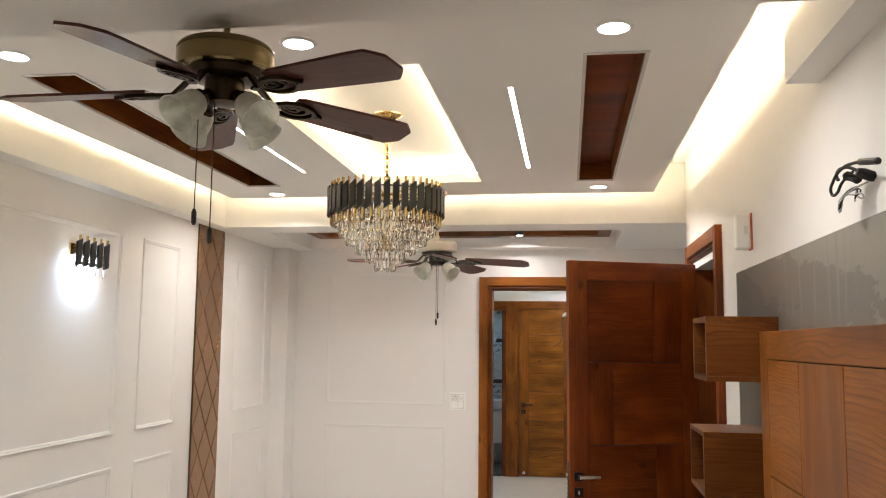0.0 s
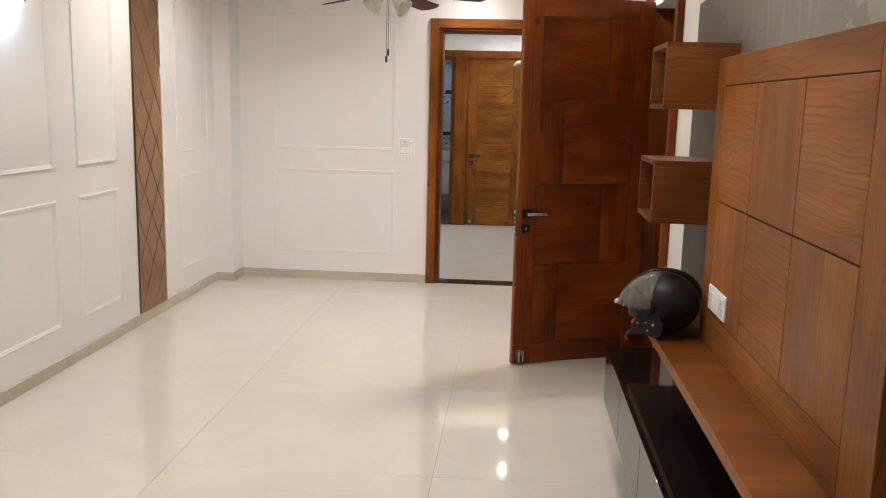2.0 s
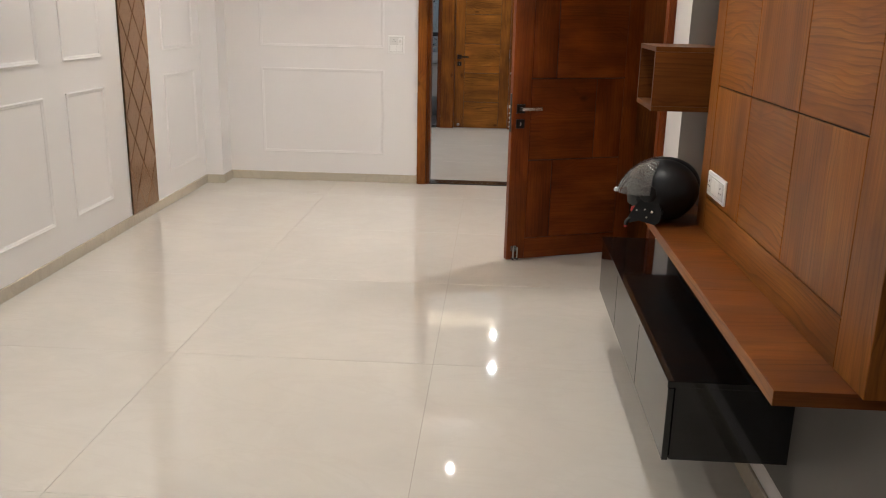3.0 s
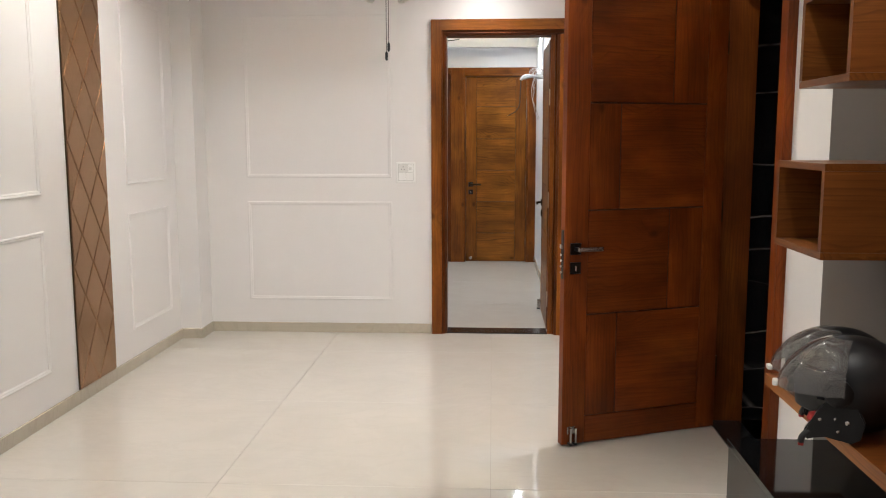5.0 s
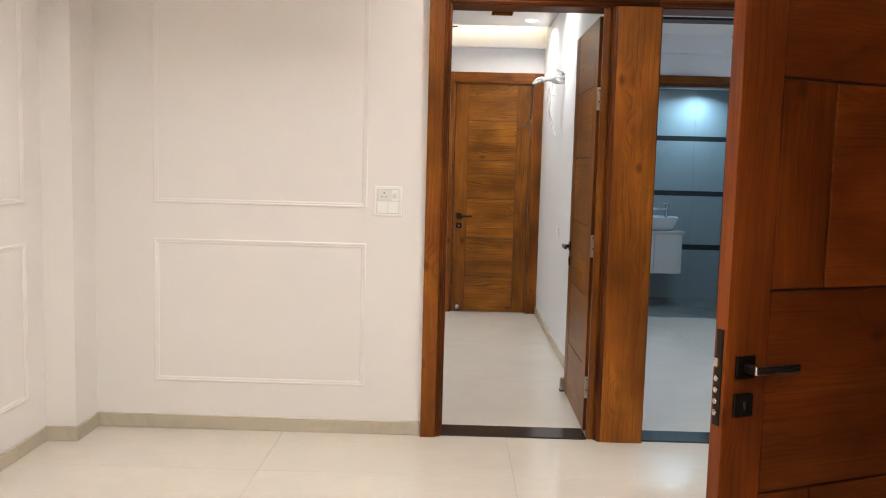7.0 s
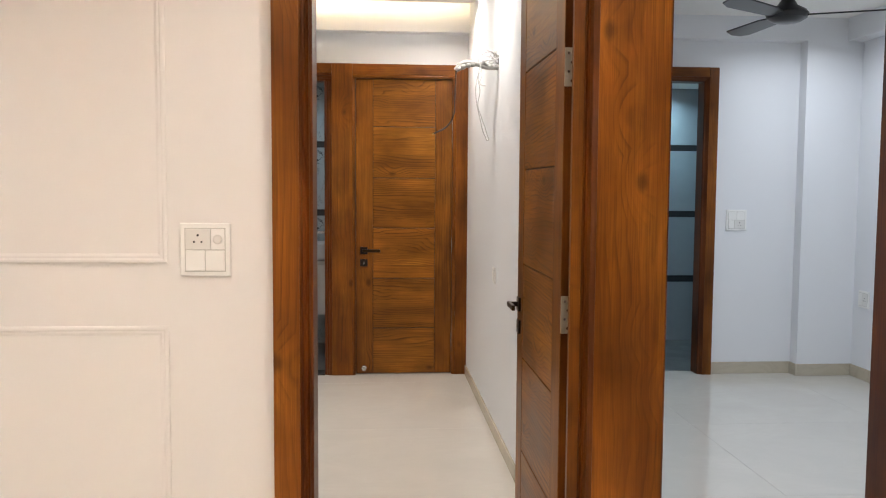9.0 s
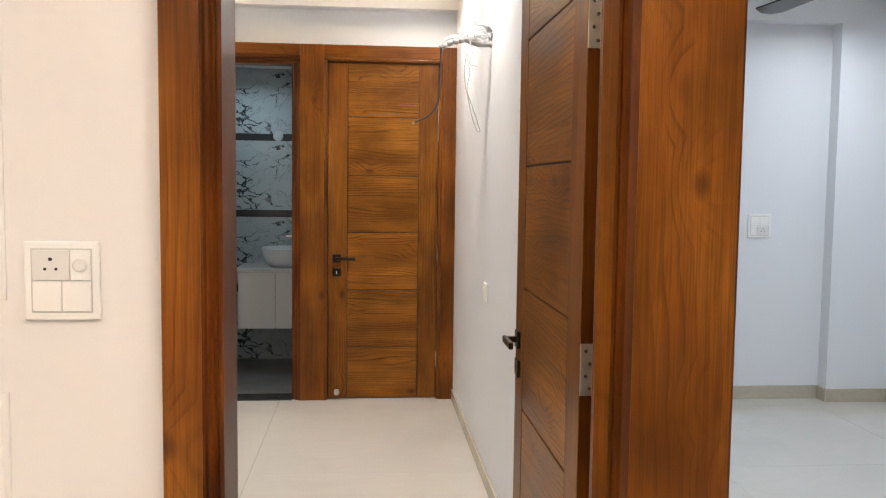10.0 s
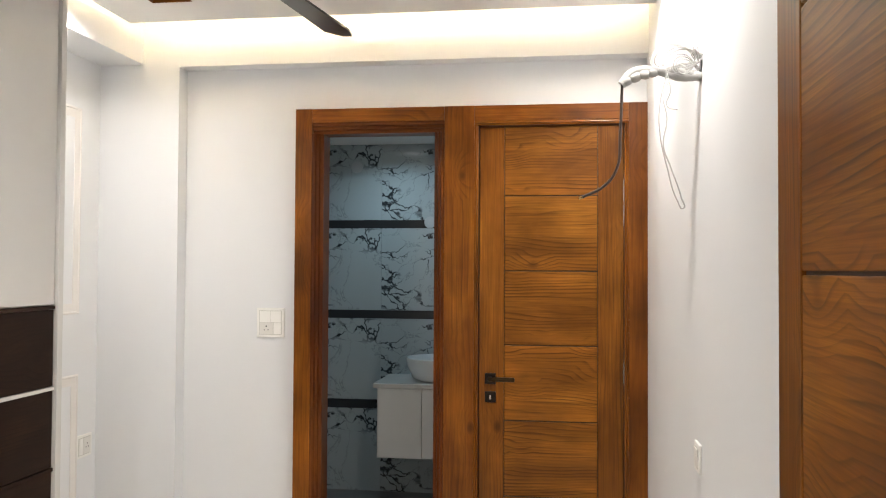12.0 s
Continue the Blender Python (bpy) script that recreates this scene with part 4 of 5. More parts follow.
for z in (0.20, 0.88, 1.62, 1.74):
    tagged(part("hinge_barrel", lathe([(0.004, 0), (0.005, 0.003), (0.005, 0.097), (0.004, 0.10)], 10, pose(0.1490, YD + 0.036, z)), STEEL, bpy.data.objects["door_closed"], m=bpy.data.objects["door_closed"].matrix_basis.inverted()), "steel hinge barrel")
setting("threshold", boxes((-1.308, -0.755, YD + 0.01, 11.46, -0.006, 0.008)), GRANITE, "black granite door sill", "sill")
# the open leaf of the first bedroom, folded back towards the partition
lx0, ly0, lx1, ly1 = 0.203, 7.812, 0.205, 8.60
st = thing("door_magnet", "small round steel door catch low on the closed door", "door catch", pose(-0.478, YD + 0.04, 0.045, 90, 0, 0))
part("knob", lathe([(0.018, 0), (0.018, 0.008), (0.012, 0.012), (0.012, 0.03), (0.016, 0.034)], 16), STEEL, st, smooth=True)
leaf = board_door("door_bedroom", pose(lx0, ly0, 0.008, 0, 0, math.degrees(math.atan2(ly1 - ly0, lx1 - lx0))), math.hypot(lx1 - lx0, ly1 - ly0), 2.09, 0.035, -1, "open golden teak bedroom door with level boards", [0.327, 0.687, 1.046, 1.401, 1.761], (GTEAK_Z, GTEAK_X))
stopper(leaf, 0.745, 0.035)
# shade on the leaf's hinge edge, put into a darker wood strip
part("edge_band", box(-0.0015, -0.0002, 0.001, 0.034, 0.002, 2.088), DTEAK_Z, leaf, "dark strip standing in for the shade on the hinge edge")
for z in (0.17, 0.897, 1.632):
    hg = part("hinge", box(-0.0042, -0.0010, 0.004, 0.0345, z, z + 0.113, bevel=0.001), NICKEL, leaf, "steel butt hinge")
    part("knuckle", lathe([(0.004, 0), (0.005, 0.002), (0.005, 0.111), (0.004, 0.113)], 10, pose(-0.006, 0.003, z)), NICKEL, hg)
    for dz in (0.016, 0.043, 0.070, 0.097):
        part("screw", lathe([(0.0042, 0), (0.0042, 0.0012), (0.002, 0.0008)], 10, pose(-0.0041, 0.0165 + (0.006 if dz in (0.043, 0.097) else -0.003), z + dz, 0, -90, 0)), STEEL, hg)

sk = thing("baseboard", "beige polished tile skirting", "skirting", kind="structure")
for b in ((AXL, -2.018, 11.238, 11.25), (-2.03, -2.018, 11.25, AY), (-2.018, -1.45, AY - 0.012, AY), (AXR - 0.012, AXR, WB, 11.29), (AXL, AXL + 0.012, 10.25, 11.238)):
    part("skirting_tile", box(*b, 0, 0.07, bevel=0.003), SKIRT, sk)
for v0, v1 in ((1.19, 2.18), (0.24, 0.90)):
    moulding("wall_moulding", lambda u, v, d: (AXL + d, u, v), 10.32, 11.08, v0, v1, 0.05)

# wardrobe along the side wall
wd = thing("wardrobe", "tall wardrobe with white upper doors over dark walnut drawers", "wardrobe")
wy0, wy1, wx = 7.86, 10.21, -2.0
part("carcass", box(AXL + 0.002, wx - 0.02, wy0, wy1 - 0.02, 0.0, 2.43), LAMINATE, wd)
part("end_panel", box(AXL + 0.002, wx + 0.012, wy1 - 0.02, wy1 + 0.012, 0.0, 2.43, bevel=0.002), LAMINATE, wd)
for i in range(4):
    ya, yb = wy0 + i * (wy1 - wy0) / 4, wy0 + (i + 1) * (wy1 - wy0) / 4 - (0.022 if i == 3 else 0)
    dd = part("upper_door", box(wx - 0.02, wx, ya + 0.002, yb - 0.002, 1.275, 2.42, bevel=0.002), LAMINATE, wd)
    for k in range(4):
        part("drawer", box(wx - 0.02, wx - 0.002, ya + 0.002, yb - 0.002, 0.08 + k * 0.298, 0.08 + (k + 1) * 0.298 - 0.016, bevel=0.002), WALNUT, wd, "dark walnut drawer front")
        part("drawer_pull", box(wx - 0.019, wx + 0.004, ya + 0.002, yb - 0.002, 0.08 + (k + 1) * 0.298 - 0.014, 0.08 + (k + 1) * 0.298 - 0.002), LAMINATE if k == 2 else WALNUT, wd)


def fan_three(x, y, z, turn, r=0.62, top=2.56):
    """Plain three-blade ceiling fan."""
    f = thing("ceiling_fan", "dark brown three-blade ceiling fan", "ceiling fan", pose(x, y, z, 0, 0, turn))
    part("rod", lathe([(0.011, 0.03), (0.011, top - z - 0.001)], 12), BLACK, f)
    part("canopy", lathe([(0.05, top - z - 0.0005), (0.045, top - z - 0.04), (0.016, top - z - 0.065)], 20), BLACK, f, smooth=True)
    part("motor", lathe([(0.03, 0.085), (0.055, 0.045), (0.10, 0.02), (0.115, 0.0), (0.105, -0.025), (0.07, -0.045), (0.02, -0.05)], 28), BLACK, f, smooth=True)
    for k in range(3):
        bm = bmesh.new()
        outline = [(0.08, -0.025), (0.16, -0.05), (r - 0.10, -0.066), (r - 0.02, -0.045), (r, 0.0), (r - 0.04, 0.055), (0.2, 0.05), (0.08, 0.025)]
        add_prism(bm, outline, lambda u, v, w: (u, v, w + v * 0.18), -0.012, -0.004)
        part("blade", bm, BLACK, f, m=pose(0, 0, 0, 0, 0, 120 * k))
    return f


fan_three(-1.03, 9.72, 2.29, -37, 0.62)


# ---- switches and sockets ----
def switch_plate(m, w, h, rows, label, socket=True):
    """Plate in the xz plane at y 0 facing -y; rows of module kinds from the top."""
    p = thing("switch_plate", label, "switch", m, "switches and sockets")
    part("plate", box(-w / 2, w / 2, -0.009, 0, -h / 2, h / 2, bevel=0.003), PLASTIC, p)
    part("module_gap", box(-w / 2 + 0.013, w / 2 - 0.013, -0.0096, -0.009, -h / 2 + 0.013, h / 2 - 0.013), SHADOW_GAP, p)
    rh = (h - 0.03) / len(rows)
    for r, kinds in enumerate(rows):
        wide = [1.8 if kind == "s" and len(kinds) == 2 else 1.0 for kind in kinds]
        for c, kind in enumerate(kinds):
            mw = (w - 0.03) * wide[c] / sum(wide)
            x0, z1 = -w / 2 + 0.015 + (w - 0.03) * sum(wide[:c]) / sum(wide), h / 2 - 0.015 - r * rh
            mod = part("rocker" if kind != "s" else "socket_face", box(x0 + 0.001, x0 + mw - 0.001, -0.0125, -0.009, z1 - rh + 0.001, z1 - 0.001, bevel=0.0012), PLASTIC_GREY if kind == "s" else PLASTIC, p)
            cx, cz = x0 + mw / 2, z1 - rh / 2
            if kind == "s":
                for dx, dz, r0 in ((0, 0.011, 0.0035), (-0.010, -0.007, 0.0028), (0.010, -0.007, 0.0028)):
                    part("pin_hole", lathe([(r0, 0), (r0, 0.0012)], 10, pose(cx + dx, -0.0124, cz + dz, 90, 0, 0)), BLACK, mod)
            if kind == "k":
                part("regulator_knob", lathe([(0.013, 0), (0.012, 0.008), (0.009, 0.010)], 18, pose(cx, -0.0124, cz, 90, 0, 0)), PLASTIC_GREY, mod)
    return p


switch_plate(pose(-0.848, FY, 1.167), 0.136, 0.146, ["sk", "bb"], "white modular switch board with socket and fan regulator")
switch_plate(pose(-1.576, AY, 1.143), 0.142, 0.146, ["bb", "sb"], "white square modular switch board")
switch_plate(pose(AXR, 9.85, 0.868, 0, 0, -90), 0.085, 0.085, ["bb"], "white wall socket on the bedroom wall")
switch_plate(pose(AXL, 11.14, 0.545, 0, 0, 90), 0.13, 0.11, ["bs"], "white wall socket near the skirting")

# ---- bathroom beyond the doorway ----
def bathroom(x0, x1, y0, y1, vx0, vx1, label, shell):
    setting("bathroom_wall", boxes((x0, x1, y1 + 0.008, y1 + 0.10, -0.02, 2.4), (x0 - 0.08, x0, y0, y1 + 0.1, -0.02, 2.4), (x1, x1 + 0.08, y0, y1 + 0.1, -0.02, 2.4)), shell, label, "wall")
    setting("bathroom_ceiling", boxes((x0, x1, y0, y1, 2.215, 2.265)), CEIL, "white bathroom ceiling", "ceiling")
    w = thing("wall_tiles", "wide pale veined wall tiles in courses between dark bands", "wall tile", kind="structure")
    zs = [-0.02, 0.52, 0.578, 1.095, 1.150, 1.674, 1.728, 2.214]
    for k, (za, zb2) in enumerate(zip(zs, zs[1:])):
        if k % 2:
            part("band_tile", box(x0, x1, y1, y1 + 0.007, za + 0.001, zb2 - 0.001), BAND, w)
        else:
            n = 2
            for i in range(n):
                xa, xb = x0 + i * (x1 - x0) / n, x0 + (i + 1) * (x1 - x0) / n
                part("wall_tile", box(0.001, xb - xa - 0.001, 0.001, 0.008, za - zb2 + 0.001, -0.001), shell, w, m=Matrix.Translation((xa, y1, zb2)))
    setting("bathroom_floor", boxes((x0, x1, y0, y1, -0.03, -0.002)), TILE_BATH, "dark grey matt bathroom floor tile", "floor")
    v = thing("vanity_unit", "white two-door wall-hung vanity unit", "vanity")
    yf = y1 - 0.45
    part("body", box(vx0 + 0.01, vx1 - 0.01, yf + 0.02, y1, 0.315, 0.715), LAMINATE, v)
    half = vx0 + 0.265
    for a, b in ((vx0, half), (half, min(vx1, half + 0.265)), (half + 0.265, vx1)):
        if b - a > 0.05:
            part("cabinet_door", box(a + 0.0015, b - 0.0015, yf, yf + 0.018, 0.31, 0.715, bevel=0.002), LAMINATE, v)
    part("stone_top", box(vx0 - 0.02, vx1, yf - 0.02, y1, 0.717, 0.745, bevel=0.003), COUNTER, v)
    bs = thing("wash_basin", "white ceramic bowl basin on the vanity", "basin", pose(vx0 + 0.34, yf + 0.20, 0.745))
    part("bowl", lathe([(0.13, 0.0), (0.165, 0.02), (0.195, 0.09), (0.205, 0.135), (0.198, 0.138), (0.185, 0.09), (0.15, 0.03), (0.02, 0.022)], 32), CERAMIC, bs, smooth=True)
    tp = thing("basin_tap", "chrome tall basin tap", "tap", pose(vx0 + 0.46, yf + 0.36, 0.745))
    part("column", lathe([(0.024, 0), (0.022, 0.01), (0.018, 0.02), (0.018, 0.24), (0.02, 0.26)], 16), STEEL, tp, smooth=True)
    part("spout", box(-0.16, 0.01, -0.02, 0.014, 0.20, 0.225, bevel=0.006), STEEL, tp)
    part("lever", box(-0.05, 0.02, -0.012, 0.012, 0.262, 0.275, bevel=0.004), STEEL, tp)


bathroom(-1.95, -0.62, 11.456, 12.60, -1.21, -0.62, "pale veined marble tiled bathroom wall", MARBLE)
for x, z in ((-1.45, 2.07), (-0.970, 1.712)):
    pc = thing("pipe_cover", "round white plastic wall pipe cover", "pipe cover", pose(x, 12.60, z, 90, 0, 0))
    part("disc", lathe([(0.038, 0), (0.036, 0.004), (0.02, 0.006)], 24), COVER, pc, smooth=True)
    for dx, dz in ((0, 0.012), (-0.009, -0.008), (0.009, -0.008)):
        part("screw_hole", lathe([(0.0035, 0), (0.0035, 0.001)], 10, pose(dx, dz, 0.0058)), SHADOW_GAP, pc)
GLOW_BATH = glow("bath_downlight_glow", (0.9, 0.96, 1.0), 9.0)
downlight(-1.15, 12.2, 2.215, 1.6, (0.62, 0.86, 1.0), 0.04, GLOW_BATH)

# ---- second bedroom ----
setting("wall_bedroom_two", boxes((1.95, BXR, BFY, BFY + 0.11, 0, SLAB_Z), (BXL, 1.20, BFY, BFY + 0.11, 0, SLAB_Z), (1.20, 1.95, BFY, BFY + 0.11, 2.12, SLAB_Z)), WHITE_COOL, "cool white painted bedroom wall with a bathroom doorway", "wall")
setting("wall_bedroom_two_side", boxes((BXR, BXR + 0.12, FY, BFY + 0.11, 0, SLAB_Z)), WHITE_COOL, "cool white painted bedroom side wall", "wall")
setting("wall_bedroom_two_near", boxes((1.40, BXR, FY, WB, 0, SLAB_Z)), WHITE_COOL, "cool white painted bedroom wall", "wall")
setting("pillar_bedroom_two", boxes((2.64, BXR, 11.14, BFY, 0, 2.39)), WHITE_COOL, "white painted pillar", "pillar")
setting("beam_bedroom_two", boxes((BXL, BXR, 11.14, BFY, 2.39, SLAB_Z), (2.93, BXR, WB, 11.14, 2.39, SLAB_Z)), WHITE_COOL, "white painted beam", "beam")
setting("ceiling_bedroom_two", boxes((BXL, 2.93, WB, 11.14, 2.55, 2.60)), CEIL, "white false ceiling", "ceiling")
ins = thing("ceiling_inset", "dark timber band inset in the bedroom ceiling", "ceiling inset", group="timber ceiling insets")
part("board", box(1.0, 2.5, 10.30, 10.48, 2.53, 2.549), WALNUT, ins)
door_frame("door_frame_6", "teak frame of an open bathroom doorway", lambda u, v, z: (u, 11.20 + v, z), 1.10, 2.03, 2.20, (TEAK_Z, TEAK_X), PD)
bathroom(1.25, 2.75, 11.355, 12.60, 1.26, 1.82, "pale grey tiled bathroom wall", plain("pale_grey_tile", (0.36, 0.40, 0.42), 0.2))
downlight(2.0, 12.38, 2.215, 4.2, (0.50, 0.82, 1.0), 0.045, GLOW_BATH)
downlight(1.75, 12.32, 2.215, 1.0, (0.50, 0.82, 1.0), 0.045, GLOW_BATH)
for x, y in ((2.45, 10.5), (1.1, 8.9), (2.4, 8.9)):
    downlight(x, y, 2.55, 8.0, (0.80, 0.90, 1.0))
fan_three(1.888, 9.94, 2.315, 96, 0.60, 2.55)
switch_plate(pose(2.20, BFY, 1.12), 0.15, 0.15, ["bb", "bs"], "white square modular switch board")
switch_plate(pose(BXR, 11.0, 0.57, 0, 0, -90), 0.13, 0.12, ["bs"], "white wall socket near the skirting")
sk = thing("baseboard", "beige polished tile skirting", "skirting", kind="structure")
for b in ((2.032, 2.628, BFY - 0.012, BFY), (2.628, 2.64, 11.128, BFY), (2.64, BXR - 0.012, 11.128, 11.14), (BXR - 0.012, BXR, WB, 11.14)):
    part("skirting_tile", box(*b, 0, 0.085, bevel=0.003), SKIRT, sk)

# ---- television wall ----
setting("grey_backing", boxes((RX - 0.004, RX, 0.6, 4.47, 0.14, 1.99)), GREY, "grey laminate backing with pale adhesive smears", "wall panel")
PX = 0.775
tv = thing("television_unit", "teak television wall panel with grooved boards in a raised border", "wall panel")
py0, py1, pz0, pz1 = 2.17, 3.707, 0.655, 1.712
part("backing", box(PX + 0.008, RX - 0.0045, py0 + 0.003, py1 - 0.003, 0.693, pz1 - 0.003), GROOVE, tv)
part("border", box(PX, RX - 0.005, py1 - 0.11, py1, 0.6905, pz1, bevel=0.002), UNIT_Z, tv)
part("border", box(PX, RX - 0.005, py0, py0 + 0.165, 0.6905, pz1, bevel=0.002), UNIT_Z, tv)
part("border", box(PX, RX - 0.005, py0 + 0.1655, py1 - 0.1105, pz1 - 0.097, pz1, bevel=0.002), UNIT_Y, tv)
part("border", box(PX, RX - 0.005, py0 + 0.1655, py1 - 0.1105, 0.6905, 0.811, bevel=0.002), UNIT_Y, tv)
ycuts, g = [2.337, 2.771, 3.196, 3.597], 0.0022
for k, (a, b) in enumerate(zip(ycuts, ycuts[1:])):
    for j, (za, zb2) in enumerate(((0.812, 1.214), (1.214, 1.614))):
        part("board", box(PX + 0.001, PX + 0.0075, a + g, b - g, za + g, zb2 - g, bevel=0.002), (UNIT_Z, UNIT_Y)[(k + j + 0) % 2], tv)
sh = thing("tv_shelf", "long teak shelf along the foot of the panel", "shelf")
part("top", box(0.604, RX - 0.005, 2.20, 4.235, 0.655, 0.690, bevel=0.001), UNIT_X, sh)
part("edge_band", box(0.602, 0.6038, 2.20, 4.235, 0.6552, 0.6898), UNIT_Y, sh, "paler teak edge band")
part("joint", box(0.6015, 0.774, 2.88, 2.883, 0.6902, 0.6906), UNIT_X, sh)
switch_plate(pose(PX, 3.455, 0.876, 0, 0, -90), 0.228, 0.086, ["sbbs"], "white four-module power socket plate")
cb = thing("floating_cabinet", "black gloss wall-hung low cabinet with three drop fronts", "cabinet")
cx0, cy0, cy1, cz0, cz1 = 0.497, 2.69, 4.225, 0.237, 0.484
part("carcass", box(cx0 + 0.02, RX - 0.005, cy0 + 0.002, cy1 - 0.002, cz0 + 0.004, cz1 - 0.022), BLACK_GLOSS, cb)
part("top_slab", box(cx0 - 0.004, RX - 0.005, cy0 - 0.004, cy1 + 0.004, cz1 - 0.02, cz1, bevel=0.002), BLACK_GLOSS, cb)
for a, b in zip((cy0, 3.19, 3.72), (3.19, 3.72, cy1)):
    part("drop_front", box(cx0, cx0 + 0.018, a + 0.003, b - 0.003, cz0, cz1 - 0.024, bevel=0.002), BLACK_GLOSS, cb)
for z0, z1, ya, yb in ((1.530, 1.768, 3.712, 4.035), (1.095, 1.336, 3.825, 4.175)):
    sb = thing("box_shelf", "teak open box shelf fixed to the wall", "shelf", group="wall box shelves")
    x0, t = 0.588, 0.019
    part("near_side", box(x0, RX - 0.005, ya, ya + t, z0 + t, z1 - t - 0.0), BOX_X, sb)
    part("far_side", box(x0, RX - 0.005, yb - t, yb, z0 + t, z1 - t), BOX_X, sb)
    part("top", box(x0, RX - 0.005, ya, yb, z1 - t + 0.0005, z1, bevel=0.001), BOX_Y, sb)
    part("bottom", box(x0, RX - 0.005, ya, yb, z0, z0 + t - 0.0005, bevel=0.001), BOX_Y, sb)
    part("back", box(RX - 0.012, RX - 0.0055, ya + t, yb - t, z0 + t, z1 - t), BOX_Y, sb)



# ---- helmet ----
def helmet(m):
    """Half-face helmet looking along -x."""
    h = thing("motorcycle_helmet", "black open-face motorcycle helmet with smoky visor", "helmet", m)
    seg, rings = 40, 22
    bm = bmesh.new()
    grid = []
    for i in range(rings + 1):
        th = math.pi * i / rings * 0.80
        row = []
        for k in range(seg):
            a = 2 * math.pi * k / seg
            x, y, z = math.sin(th) * math.cos(a), math.sin(th) * math.sin(a), math.cos(th)
            tuck = 1 - 0.16 * max(0, -z) ** 1.5
            row.append(bm.verts.new((0.147 * x * tuck, 0.122 * y * tuck, 0.125 + 0.125 * z)))
        grid.append(row)
    for i in range(rings):
        for k in range(seg):
            a = 2 * math.pi * (k + 0.5) / seg
            z = math.cos(math.pi * (i + 0.5) / rings * 0.80)
            if math.cos(a) < (-0.42 if z > -0.15 else -0.62) and z < 0.42:  # face opening
                continue
            quad = (grid[i][k], grid[i][(k + 1) % seg], grid[i + 1][(k + 1) % seg], grid[i + 1][k])
            bm.faces.new(quad)
    bmesh.ops.remove_doubles(bm, verts=bm.verts, dist=1e-4)
    bmesh.ops.delete(bm, geom=[v for v in bm.verts if not v.link_faces], context="VERTS")
    bmesh.ops.recalc_face_normals(bm, faces=bm.faces)
    bmesh.ops.solidify(bm, geom=bm.faces[:], thickness=0.014)
    part("shell", bm, HELMET, h, smooth=True)
    lin = lathe([(0.06, 0.045), (0.098, 0.07), (0.104, 0.13), (0.085, 0.19), (0.03, 0.215)], 28, Matrix.Translation((-0.012, 0, 0)) @ Matrix.Diagonal((1.24, 1.0, 1, 1)))
    part("lining", lin, BLACK_MATT, h, smooth=True)
    part("cheek_pad", lathe([(0.012, 0), (0.02, 0.008), (0.016, 0.022), (0.006, 0.026)], 16, pose(-0.085, -0.085, 0.045, 0, 0, 0)), RED_LINING, h, smooth=True)
    bm = bmesh.new()
    cols = []
    for k in range(25):
        a = math.radians(98 + k * 164 / 24)
        front = max(0, -math.cos(a))
        col = []
        for j in range(11):
            t = j / 10
            zz = 0.95 - 0.95 * t
            rad = math.sqrt(1 - zz * zz) + 0.02
            r = 1.065 + 0.13 * t * front ** 1.6
            col.append(bm.verts.new((0.150 * math.cos(a) * rad * r, 0.125 * math.sin(a) * rad * (1.065 + 0.02 * t), 0.128 + 0.125 * zz - 0.018 * t * front)))
        cols.append(col)
    for a, b in zip(cols, cols[1:]):
        for j in range(10):
            bm.faces.new((a[j], b[j], b[j + 1], a[j + 1]))
    bmesh.ops.solidify(bm, geom=bm.faces[:], thickness=0.003)
    visor = part("visor", bm, VISOR, h, "scratched smoky visor", smooth=True)
    part("visor_tab", box(-0.192, -0.178, -0.016, 0.016, 0.106, 0.120, bevel=0.003), PLASTIC_GREY, visor)
    for s in (-1, 1):
        pv = part("pivot", lathe([(0.034, 0), (0.034, 0.006), (0.028, 0.011), (0.010, 0.012)], 24, pose(-0.035, s * 0.116, 0.130, 90 * (1 if s < 0 else -1), 0, 0)), HELMET, h, smooth=True)
        flap = [(0.020, 0.020), (0.030, 0.060), (0.010, 0.105), (-0.035, 0.122), (-0.062, 0.108), (-0.080, 0.080), (-0.092, 0.058), (-0.108, 0.030), (-0.112, 0.012), (-0.100, 0.004), (-0.082, 0.012), (-0.062, 0.022), (-0.030, 0.014), (0.0, 0.008)]
        bm = bmesh.new()
        add_prism(bm, flap, lambda u, v, w: (u, s * (w - 0.25 * max(0.0, -u - 0.02) ** 1.2), v), 0.098, 0.1165)
        bmesh.ops.bevel(bm, geom=[e for e in bm.edges if abs(e.verts[0].co.y - e.verts[1].co.y) < 0.012], offset=0.004, segments=2, affect="EDGES")
        part("side_guard", bm, HELMET, h, smooth=True)
        for x, z, r in ((-0.040, 0.066, 0.0035), (-0.012, 0.060, 0.0060), (-0.032, 0.036, 0.004), (-0.074, 0.060, 0.0045)):
            part("rivet", lathe([(r, 0), (r * 0.9, 0.003), (r * 0.45, 0.0035)], 14, pose(x, s * (0.1160 - 0.25 * max(0.0, -x - 0.02) ** 1.2), z, 90 * (1 if s < 0 else -1), 0, 0)), STEEL, h)
    tube("chin_strap", [(-0.096, -0.098, 0.026), (-0.110, -0.100, 0.012), (-0.114, -0.101, 0.004), (-0.115, -0.100, -0.006)], 0.008, BLACK_MATT, h)
    part("buckle", box(-0.122, -0.108, -0.107, -0.093, -0.014, -0.004, bevel=0.003), RED_LINING, h)
    return h


helmet(pose(0.632, 3.70, 0.691, 0, 0, -20) @ Matrix.Diagonal((0.93, 0.93, 0.96, 1)))
